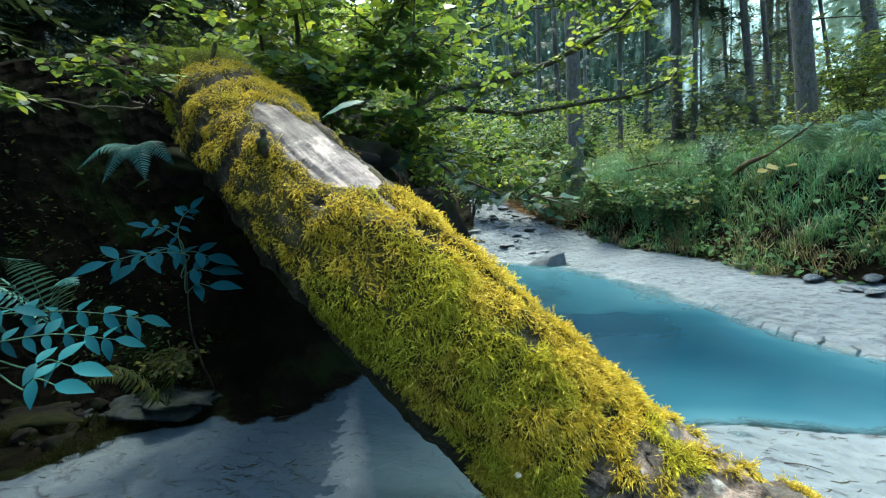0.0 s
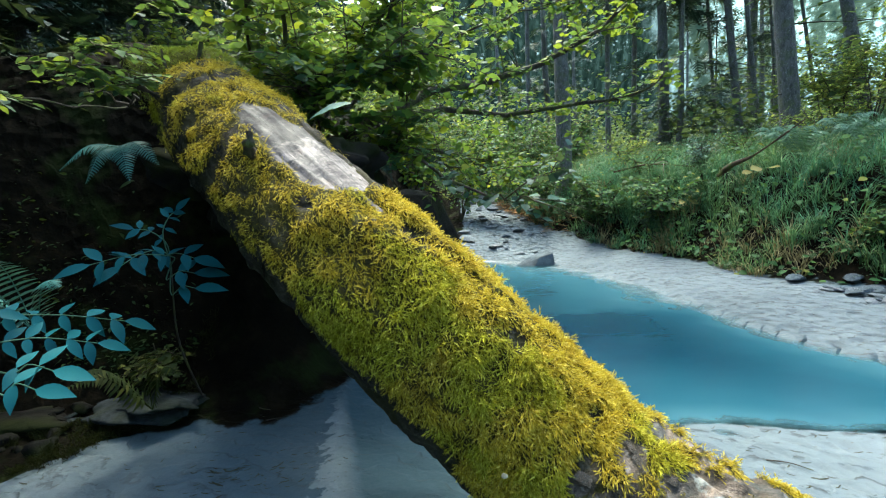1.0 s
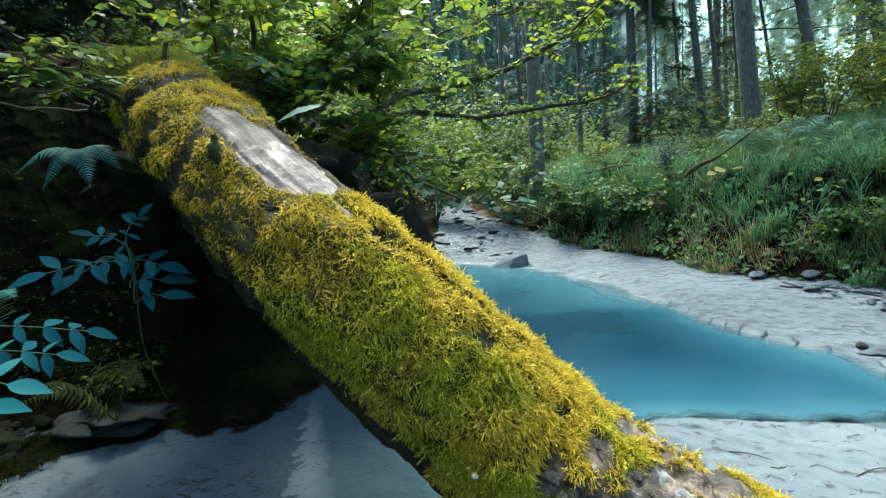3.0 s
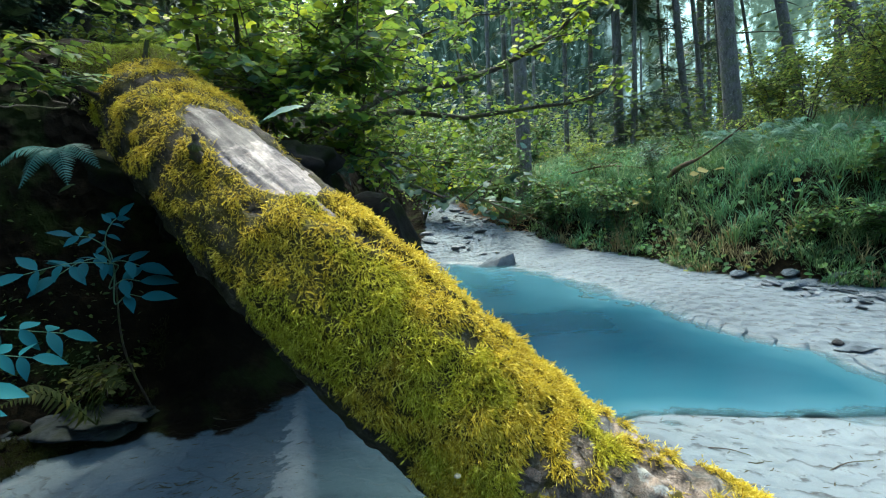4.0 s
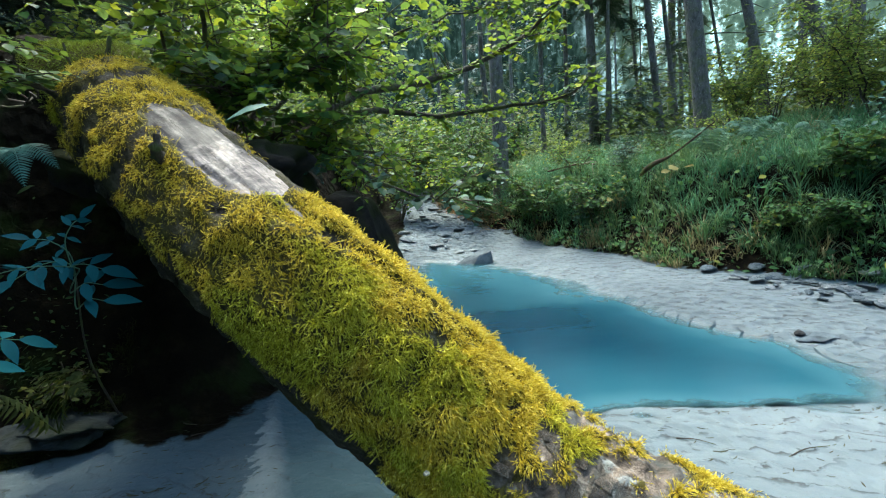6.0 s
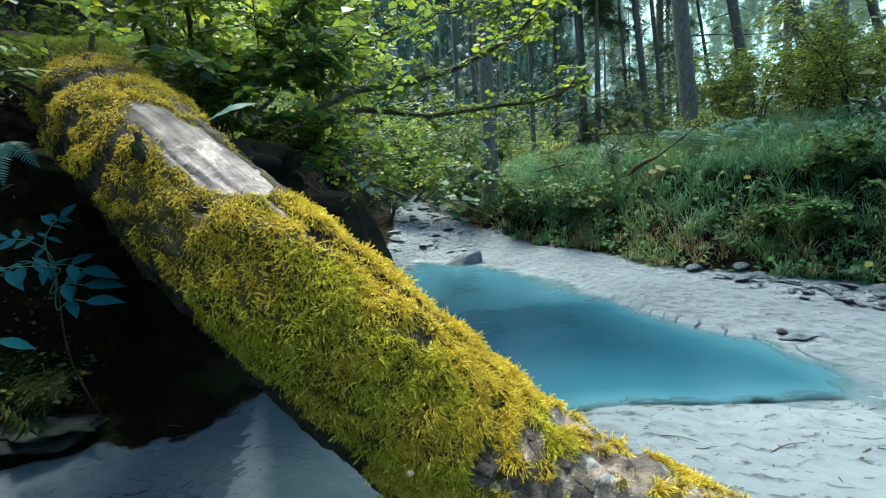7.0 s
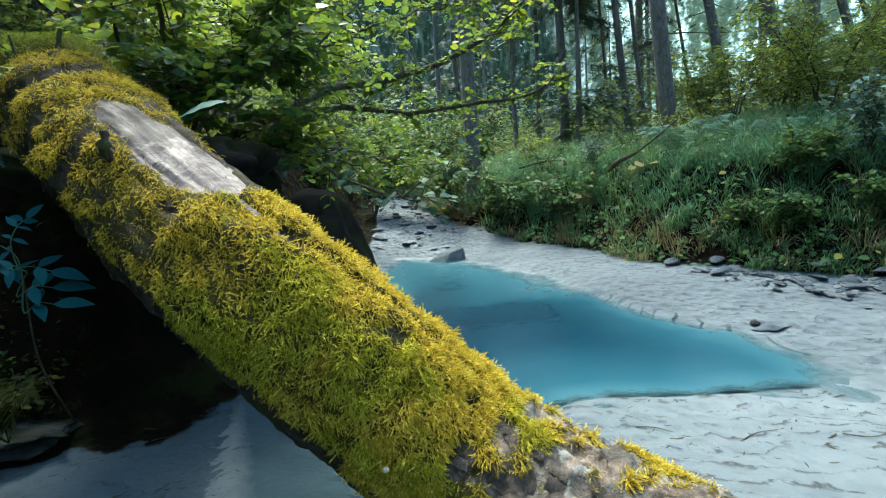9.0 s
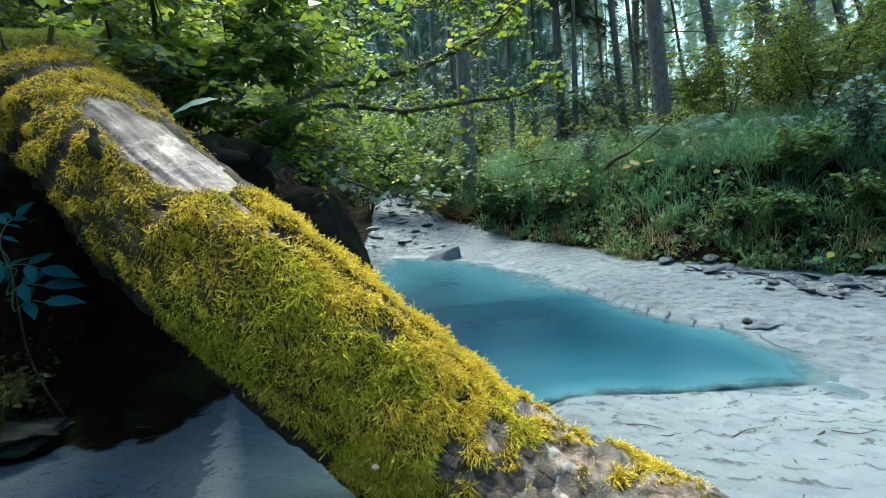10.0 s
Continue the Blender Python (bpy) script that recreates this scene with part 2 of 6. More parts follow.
    # fish-scale ripples on the dry silt, their shaded sides painted into the colour
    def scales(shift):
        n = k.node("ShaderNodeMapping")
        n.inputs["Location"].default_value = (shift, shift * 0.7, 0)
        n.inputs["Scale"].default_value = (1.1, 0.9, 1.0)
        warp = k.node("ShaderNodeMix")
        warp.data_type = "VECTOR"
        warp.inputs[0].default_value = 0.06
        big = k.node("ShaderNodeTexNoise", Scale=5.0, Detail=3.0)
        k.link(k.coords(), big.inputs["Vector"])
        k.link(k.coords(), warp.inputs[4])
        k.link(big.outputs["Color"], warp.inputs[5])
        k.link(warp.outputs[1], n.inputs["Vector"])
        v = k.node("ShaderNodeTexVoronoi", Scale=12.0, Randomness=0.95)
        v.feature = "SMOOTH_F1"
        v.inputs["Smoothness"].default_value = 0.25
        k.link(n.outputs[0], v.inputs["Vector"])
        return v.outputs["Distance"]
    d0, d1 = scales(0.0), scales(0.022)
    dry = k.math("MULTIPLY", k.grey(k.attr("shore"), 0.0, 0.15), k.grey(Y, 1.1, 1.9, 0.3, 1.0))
    dry = k.math("MULTIPLY", dry, k.grey(k.attr("damp_shade"), 0.0, 0.4, 1.0, 0.0))
    ripple_shade = k.math("MULTIPLY", k.grey(k.math("SUBTRACT", d1, d0), 0.09, 0.18), k.math("MULTIPLY", dry, k.grey(k.noise(4.0, 3.0), 0.34, 0.54, 0.0, 0.4)))
    ripple_shade = k.math("MULTIPLY", ripple_shade, k.grey(k.attr("soil"), 0.05, 0.4, 1.0, 0.0))
    c = k.mix(ripple_shade, c, (0.05, 0.062, 0.068))
    # thin broken dark lines, painting the shaded undersides along the ripple feet
    feet = k.math("ADD", k.math("ADD", k.math("MULTIPLY", Y, 9.0), k.math("MULTIPLY", X, 3.5)), k.math("ADD", k.math("MULTIPLY", k.noise(2.3, 3.0), 5.0), k.math("MULTIPLY", k.noise(11.0, 3.0), 1.1)))
    foot = k.math("FRACT", feet)
    foot_shade = k.math("MULTIPLY", k.math("MULTIPLY", k.grey(foot, 0.7, 0.9), k.grey(foot, 0.94, 1.0, 1.0, 0.0)), k.math("MULTIPLY", k.grey(k.noise(10.0, 4.0, 0.7), 0.49, 0.54), k.grey(k.noise(1.7, 3.0), 0.32, 0.46)))
    foot_shade = k.math("MULTIPLY", foot_shade, k.math("MULTIPLY", k.grey(k.attr("shore"), -0.12, 0.0), k.grey(k.attr("soil"), 0.05, 0.3, 1.0, 0.0)))
    c = k.mix(k.math("MULTIPLY", foot_shade, k.grey(k.attr("damp_shade"), 0.0, 0.5, 0.9, 0.3)), c, (0.022, 0.027, 0.03))
    k.bump(k.math("MULTIPLY", k.math("SMOOTH_MIN", foot, k.math("MULTIPLY", k.math("SUBTRACT", 1.0, foot), 6.0)), k.grey(k.noise(1.7, 3.0), 0.36, 0.52)), 0.5, 0.02)
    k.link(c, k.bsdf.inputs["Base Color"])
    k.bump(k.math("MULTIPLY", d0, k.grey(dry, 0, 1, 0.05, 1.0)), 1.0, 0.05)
    k.bump(k.noise(5.0, 4.0, 0.5), 0.3, 0.04)
    k.bump(n2, 0.5, 0.02)
    k.bump(n3, 0.3, 0.003)
    return k.mat


def water_material():
    k = Nodes("milky_glacier_water")
    d = k.attr("depth")
    n = k.noise(1.6, 4.0, 0.6, k.stretched((0.6, 1.6, 1.0)))
    c = k.ramp(d, (0.0, (0.062, 0.125, 0.145)), (0.1, (0.034, 0.094, 0.118)), (0.3, (0.012, 0.058, 0.082)), (0.75, (0.003, 0.030, 0.050)), (1.0, (0.002, 0.024, 0.044)))
    c = k.mix(k.grey(n, 0.35, 0.7, 0, 0.28), c, (0.012, 0.064, 0.09))
    k.finish(c, 0.24, 0.12)
    k.bsdf.inputs["IOR"].default_value = 1.33
    rim = k.math("ADD", d, k.grey(k.noise(5.0, 4.0, 0.6, k.stretched((1.0, 0.6, 1.0))), 0.3, 0.7, -0.06, 0.06))
    k.link(k.grey(rim, -0.02, 0.13, 0.04, 1.0), k.bsdf.inputs["Alpha"])
    k.bump(k.noise(7.0, 3.0, 0.5, k.stretched((1.0, 2.2, 1.0))), 0.035, 0.02)
    k.bump(k.noise(50.0, 2.0), 0.02, 0.004)
    return k.mat


def trunk_material():
    """Bark of the fallen log, with earth-brown felt under the moss."""
    k = Nodes("old_bark")
    v = k.coords()
    n = k.noise(17.0, 6.0, 0.7, v, 0.8)
    c = k.ramp(n, (0.3, (0.003, 0.0025, 0.002)), (0.46, (0.018, 0.015, 0.012)), (0.6, (0.06, 0.05, 0.038)), (0.76, (0.2, 0.185, 0.165)))
    c = k.mix(k.grey(k.noise(46.0, 4.0), 0.6, 0.68, 0, 0.5), c, (0.2, 0.205, 0.18))
    c = k.mix(k.grey(k.noise(8.0, 4.0), 0.42, 0.6, 0, 0.75), c, (0.035, 0.033, 0.009))
    felt = k.ramp(k.noise(30.0, 4.0), (0.35, (0.016, 0.015, 0.003)), (0.65, (0.07, 0.06, 0.009)))
    c = k.mix(k.grey(k.attr("moss"), 0.35, 0.65), c, felt)
    low = k.ramp(k.noise(13.0, 6.0, 0.7, None, 0.7), (0.34, (0.016, 0.014, 0.012)), (0.46, (0.075, 0.06, 0.047)), (0.58, (0.19, 0.15, 0.12)), (0.7, (0.34, 0.31, 0.27)))
    low = k.mix(k.grey(k.noise(21.0, 5.0), 0.56, 0.64, 0, 0.8), low, (0.24, 0.26, 0.25))
    low = k.mix(k.grey(k.noise(7.0, 3.0), 0.5, 0.62, 0, 0.7), low, (0.05, 0.06, 0.06))
    c = k.mix(k.math("MULTIPLY", k.attr("worn"), k.grey(k.attr("moss"), 0.35, 0.65, 1.0, 0.0)), c, low)
    k.finish(c, 0.85, 0.2)
    k.bump(n, 0.9, 0.03)
    k.bump(k.noise(90.0, 4.0), 0.5, 0.006)
    return k.mat


def wood_material():
    """Weathered wood: silvery, with brown and slate-dark stains along the grain and fine cracks."""
    k = Nodes("weathered_bare_wood")
    u = k.node("ShaderNodeAttribute")
    u.attribute_name = "grain"
    g = u.outputs["Vector"]
    n = k.noise(60.0, 5.0, 0.65, g, 0.9)
    c = k.ramp(k.mix(0.72, k.noise(9.0, 5.0, 0.65, g, 1.2), k.noise(14.0, 6.0, 0.7, None, 0.6)), (0.36, (0.05, 0.045, 0.046)), (0.46, (0.125, 0.108, 0.103)), (0.55, (0.26, 0.226, 0.212)), (0.66, (0.42, 0.365, 0.34)))
    c = k.mix(k.grey(n, 0.46, 0.66, 0.0, 0.3), c, (0.07, 0.06, 0.058))
    c = k.mix(k.grey(k.noise(20.0, 5.0, 0.7, g, 1.6), 0.55, 0.62, 0.0, 0.5), c, (0.03, 0.027, 0.03))
    c = k.mix(k.grey(k.noise(13.0, 6.0, 0.75, None, 0.9), 0.54, 0.64, 0.0, 0.8), c, (0.022, 0.02, 0.022))
    c = k.mix(k.grey(k.noise(8.0, 3.0), 0.58, 0.68, 0.0, 0.55), c, (0.13, 0.08, 0.045))
    up = k.node("ShaderNodeSeparateXYZ")
    k.link(g, up.inputs[0])
    slate = k.math("ADD", k.grey(up.outputs["X"], -0.3, -0.15, 0.7, 0.0), k.grey(k.noise(13.0, 5.0, 0.7, None, 1.0), 0.3, 0.7, -0.1, 0.5))
    c = k.mix(k.grey(slate, 0.28, 0.5, 0.0, 0.85), c, (0.011, 0.011, 0.014))
    crack = k.noise(34.0, 2.0, 0.5, g, 0.5)
    c = k.mix(k.grey(crack, 0.3, 0.34, 0.85, 0.0), c, (0.015, 0.013, 0.013))
    k.finish(c, k.grey(k.noise(12.0, 4.0), 0.35, 0.65, 0.5, 0.8), 0.2)
    k.bump(n, 0.4, 0.003)
    k.bump(k.grey(crack, 0.28, 0.36), 0.5, 0.004)
    k.bump(k.noise(22.0, 4.0), 0.35, 0.008)
    return k.mat


def moss_material(name="feather_moss", dull=(1.0, 1.0, 1.0)):
    k = Nodes(name)
    r = k.island()
    big = k.noise(3.1, 3.0)
    gold = k.ramp(r, (0.0, (0.30, 0.222, 0.018)), (0.35, (0.53, 0.41, 0.032)), (0.7, (0.66, 0.54, 0.065)), (1.0, (0.78, 0.68, 0.17)))
    green = k.ramp(r, (0.0, (0.24, 0.215, 0.015)), (0.5, (0.46, 0.45, 0.028)), (1.0, (0.70, 0.68, 0.12)))
    c = k.mix(k.grey(k.attr("green"), 0.3, 0.7), gold, green)
    c = k.mix(k.grey(k.noise(7.0, 3.0), 0.6, 0.72, 0, 0.35), c, (0.30, 0.18, 0.03))
    # whole tufts differ in age
    c = k.mix(k.grey(k.attr("tuft"), 0.0, 0.5, 0.75, 0.0), c, (0.42, 0.40, 0.3), "MULTIPLY")
    # old brown stems, fresh pale tips
    c = k.mix(k.grey(k.attr("tip"), 0.0, 0.5, 1.0, 0.0), c, (0.48, 0.42, 0.28), "MULTIPLY")
    c = k.mix(1.0, c, dull, "MULTIPLY")
    k.finish(c, 0.6, 0.15)
    t = k.node("ShaderNodeBsdfTranslucent")
    k.link(c, t.inputs["Color"])
    m = k.node("ShaderNodeMixShader", Fac=0.45)
    k.link(k.bsdf.outputs[0], m.inputs[1])
    k.link(t.outputs[0], m.inputs[2])
    k.link(m.outputs[0], k.out.inputs["Surface"])
    return k.mat


def stone_material(name="grey_stone", a=(0.03, 0.042, 0.052), b=(0.10, 0.13, 0.15), moss=0.0, spec=0.25):
    k = Nodes(name)
    n = k.noise(9.0, 6.0, 0.65)
    c = k.ramp(n, (0.3, a), (0.7, b))
    c = k.mix(k.grey(k.noise(70.0, 2.0), 0.6, 0.75, 0, 0.5), c, tuple(0.5 * x for x in a))
    c = k.mix(k.math("MULTIPLY", k.single(), 0.4), c, (0.5, 0.5, 0.5), "MULTIPLY")
    if moss:
        c = k.mix(k.grey(k.noise(5.0, 5.0), 0.45, 0.58, 0, moss), c, (0.012, 0.016, 0.004))
    k.finish(c, 0.8, spec)
    k.bump(n, 0.6, 0.02)
    k.bump(k.noise(60.0, 4.0), 0.4, 0.004)
    return k.mat


def backdrop_material():
    """Self-lit wood far off: upright streaks of trunks, dark firs, pale gaps, haze painted in."""
    k = Nodes("far_wood_glow")
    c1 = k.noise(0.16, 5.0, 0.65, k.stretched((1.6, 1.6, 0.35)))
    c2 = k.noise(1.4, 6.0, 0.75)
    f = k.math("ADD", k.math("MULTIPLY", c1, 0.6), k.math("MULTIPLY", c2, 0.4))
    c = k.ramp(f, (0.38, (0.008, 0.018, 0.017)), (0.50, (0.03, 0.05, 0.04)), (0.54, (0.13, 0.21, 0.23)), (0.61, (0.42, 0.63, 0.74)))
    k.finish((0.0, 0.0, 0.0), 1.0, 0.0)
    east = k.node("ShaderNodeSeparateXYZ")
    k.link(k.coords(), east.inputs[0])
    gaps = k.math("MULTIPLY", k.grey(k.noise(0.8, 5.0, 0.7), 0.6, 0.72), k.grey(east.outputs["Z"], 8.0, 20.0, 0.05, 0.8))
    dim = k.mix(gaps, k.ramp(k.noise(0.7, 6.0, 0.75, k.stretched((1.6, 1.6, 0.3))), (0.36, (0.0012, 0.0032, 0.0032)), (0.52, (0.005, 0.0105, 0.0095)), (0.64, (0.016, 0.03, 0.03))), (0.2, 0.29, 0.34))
    # the glow is brighter to the east, haze and open light painted in
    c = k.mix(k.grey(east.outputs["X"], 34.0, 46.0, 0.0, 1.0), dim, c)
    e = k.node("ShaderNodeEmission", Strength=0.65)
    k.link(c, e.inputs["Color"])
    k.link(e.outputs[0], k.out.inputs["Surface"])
    return k.mat


M_GROUND, M_WATER, M_TRUNK, M_WOOD, M_MOSS = ground_material(), water_material(), trunk_material(), wood_material(), moss_material()
M_DULLMOSS = moss_material("dull_green_moss", (0.3, 0.42, 0.5))
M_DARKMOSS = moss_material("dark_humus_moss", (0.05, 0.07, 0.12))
M_STONE = stone_material()
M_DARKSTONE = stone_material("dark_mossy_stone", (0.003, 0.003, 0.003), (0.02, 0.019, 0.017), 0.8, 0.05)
M_WETSTONE = stone_material("black_wet_stone", (0.003, 0.003, 0.004), (0.014, 0.015, 0.017))
# mossy grey stone darkened, shade at the bank foot put into its colour
M_SLAB = stone_material("dim_mossy_slab", (0.006, 0.009, 0.011), (0.052, 0.063, 0.07), 0.55, 0.08)
M_PALESTONE = stone_material("pale_silted_stone", (0.09, 0.105, 0.115), (0.19, 0.215, 0.235))
M_BACK = backdrop_material()
M_SPRUCE = bark("spruce_bark", (0.03, 0.03, 0.03), (0.1, 0.098, 0.092), 26.0, 0.3, 0.35)
M_DARKBARK = bark("dark_branch_bark", (0.012, 0.010, 0.008), (0.05, 0.042, 0.034), 40.0, 0.5)
M_STICK = bark("brown_stick_bark", (0.014, 0.01, 0.007), (0.06, 0.042, 0.024), 30.0, 0.6)
M_DRIFT = bark("pale_driftwood", (0.14, 0.12, 0.10), (0.36, 0.32, 0.27), 40.0)
M_HAZEL = leafy("hazel_leaf", ((0.0, (0.018, 0.068, 0.042)), (0.4, (0.066, 0.15, 0.026)), (0.75, (0.142, 0.208, 0.02)), (1.0, (0.31, 0.325, 0.02))), rough=0.48, spec=0.13, through=0.48, tone=(0.7, (0.6, 0.8, 1.0)))
M_HAZEL_ONE = leafy("hazel_leaf_single", ((0.0, (0.02, 0.066, 0.05)), (0.45, (0.045, 0.115, 0.035)), (0.8, (0.10, 0.185, 0.03)), (1.0, (0.26, 0.30, 0.02))), per="object", rough=0.45, spec=0.14)
M_ASH = leafy("ash_leaflet", ((0.0, (0.007, 0.058, 0.071)), (0.5, (0.011, 0.084, 0.10)), (1.0, (0.018, 0.113, 0.125))), per="object", through=0.08, rough=0.55, spec=0.04)
M_FERN = leafy("fern_frond", ((0.0, (0.04, 0.10, 0.07)), (1.0, (0.09, 0.19, 0.12))), through=0.25, rough=0.55)
# bluer copy of the fern for the hollow, its shade tint put into the colour
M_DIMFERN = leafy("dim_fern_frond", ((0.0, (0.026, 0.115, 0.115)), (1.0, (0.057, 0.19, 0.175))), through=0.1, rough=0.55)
M_GRASS = leafy("grass_blade", ((0.0, (0.016, 0.06, 0.034)), (0.5, (0.062, 0.17, 0.09)), (0.85, (0.165, 0.33, 0.17)), (1.0, (0.36, 0.42, 0.19))), through=0.35, rough=0.5, tone=(0.8, (0.6, 1.0, 1.2)))
M_STRAW = leafy("dry_grass", ((0.0, (0.16, 0.12, 0.06)), (1.0, (0.42, 0.36, 0.22))), through=0.2, rough=0.7)
# bank herb leaf darkened, the left bank's shade put into its colour
M_SHADEHERB = leafy("shaded_herb_leaf", ((0.0, (0.006, 0.016, 0.008)), (0.7, (0.014, 0.035, 0.014)), (1.0, (0.04, 0.06, 0.018))), through=0.2, spec=0.03)
M_HERB = leafy("bank_herb_leaf", ((0.0, (0.015, 0.05, 0.022)), (0.6, (0.035, 0.11, 0.035)), (0.92, (0.08, 0.17, 0.04)), (1.0, (0.30, 0.28, 0.06))), through=0.3)
M_BLUELEAF = leafy("dull_bluish_leaf", ((0.0, (0.03, 0.08, 0.07)), (0.6, (0.06, 0.14, 0.12)), (1.0, (0.13, 0.23, 0.20))), through=0.2, rough=0.5, spec=0.2)
M_UNDER = leafy("undergrowth_leaf", ((0.0, (0.02, 0.045, 0.024)), (0.5, (0.062, 0.10, 0.04)), (0.85, (0.15, 0.18, 0.05)), (1.0, (0.28, 0.26, 0.05))), through=0.4, spec=0.05, tone=(0.16, (0.5, 0.66, 0.72)))
# darker copy of the hazel leaf for low-hanging leaves, shade put into its colour
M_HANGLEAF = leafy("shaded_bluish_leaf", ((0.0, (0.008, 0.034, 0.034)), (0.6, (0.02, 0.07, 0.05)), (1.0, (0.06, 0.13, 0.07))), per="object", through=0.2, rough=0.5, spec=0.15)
# yellowish herb leaf, likewise darkened in colour to stand in for shade
M_DIMHERB = leafy("shaded_yellowish_leaf", ((0.0, (0.01, 0.02, 0.008)), (0.7, (0.035, 0.05, 0.015)), (1.0, (0.09, 0.09, 0.02))), through=0.2, spec=0.05)
M_WOODS = leafy("woodland_leaf", ((0.0, (0.07, 0.13, 0.05)), (0.5, (0.19, 0.27, 0.065)), (0.85, (0.36, 0.40, 0.08)), (1.0, (0.52, 0.48, 0.09))), through=0.5, spec=0.05, tone=(0.16, (0.5, 0.66, 0.72)))
M_NEEDLE = leafy("fir_needles", ((0.0, (0.008, 0.026, 0.024)), (0.7, (0.02, 0.05, 0.042)), (1.0, (0.035, 0.075, 0.055))), through=0.1)
M_NEEDLES = leafy("fallen_needles", ((0.0, (0.10, 0.05, 0.02)), (0.6, (0.22, 0.12, 0.05)), (1.0, (0.36, 0.24, 0.11))), through=0.1, rough=0.8, spec=0.1)
M_CAP = bark("pale_cap", (0.35, 0.3, 0.2), (0.5, 0.45, 0.32), 60.0)
M_YELLOW = leafy("yellowing_leaf", ((0.0, (0.22, 0.2, 0.06)), (1.0, (0.4, 0.36, 0.16))), per="object", through=0.3)

# ---- the lie of the land ----
POOL = np.array([(0.1, 1.42), (0.45, 1.55), (1.05, 1.72), (1.72, 1.55), (2.2, 1.42), (2.5, 1.75), (2.32, 2.4), (2.08, 3.0), (2.0, 4.0), (1.7, 5.0), (1.25, 5.9), (0.6, 6.3), (0.05, 5.2), (-0.2, 3.6), (-0.2, 2.6), (-0.12, 1.8)])
RIGHT_FOOT = [(1.2, 14.0), (1.35, 10.0), (1.75, 8.0), (2.35, 6.7), (2.95, 5.3), (3.0, 4.35), (3.4, 3.55), (4.1, 2.65), (5.2, 1.9), (7.5, 0.8), (12, -2)]
LEFT_FOOT = [(0.7, 14.0), (0.45, 9.0), (0.15, 6.2), (-0.1, 4.3), (-0.34, 3.1), (-0.52, 2.55), (-0.67, 2.23), (-0.8, 2.03), (-0.93, 1.88), (-1.12, 1.83), (-1.35, 1.9), (-1.65, 1.95), (-2.0, 1.9), (-2.6, 1.65), (-4.0, 1.3), (-12, -1)]
RIGHT_LAND = np.array(RIGHT_FOOT + [(900, -150), (900, 900), (1.2, 900)])
LEFT_LAND = np.array(LEFT_FOOT + [(-900, -150), (-900, 900), (0.7, 900)])


def inside_depth(x, y, poly):
    """Distance to the outline, positive inside."""
    best, inn = np.full(x.shape, 1e9), np.zeros(x.shape, bool)
    for (ax, ay), (bx, by) in zip(poly, np.roll(poly, -1, 0)):
        ex, ey = bx - ax, by - ay
        t = np.clip(((x - ax) * ex + (y - ay) * ey) / (ex * ex + ey * ey), 0, 1)
        best = np.minimum(best, np.hypot(x - ax - t * ex, y - ay - t * ey))
        cross = ((ay > y) != (by > y)) & (x < (bx - ax) * (y - ay) / (by - ay + 1e-12) + ax)
        inn ^= cross
    return np.where(inn, best, -best)


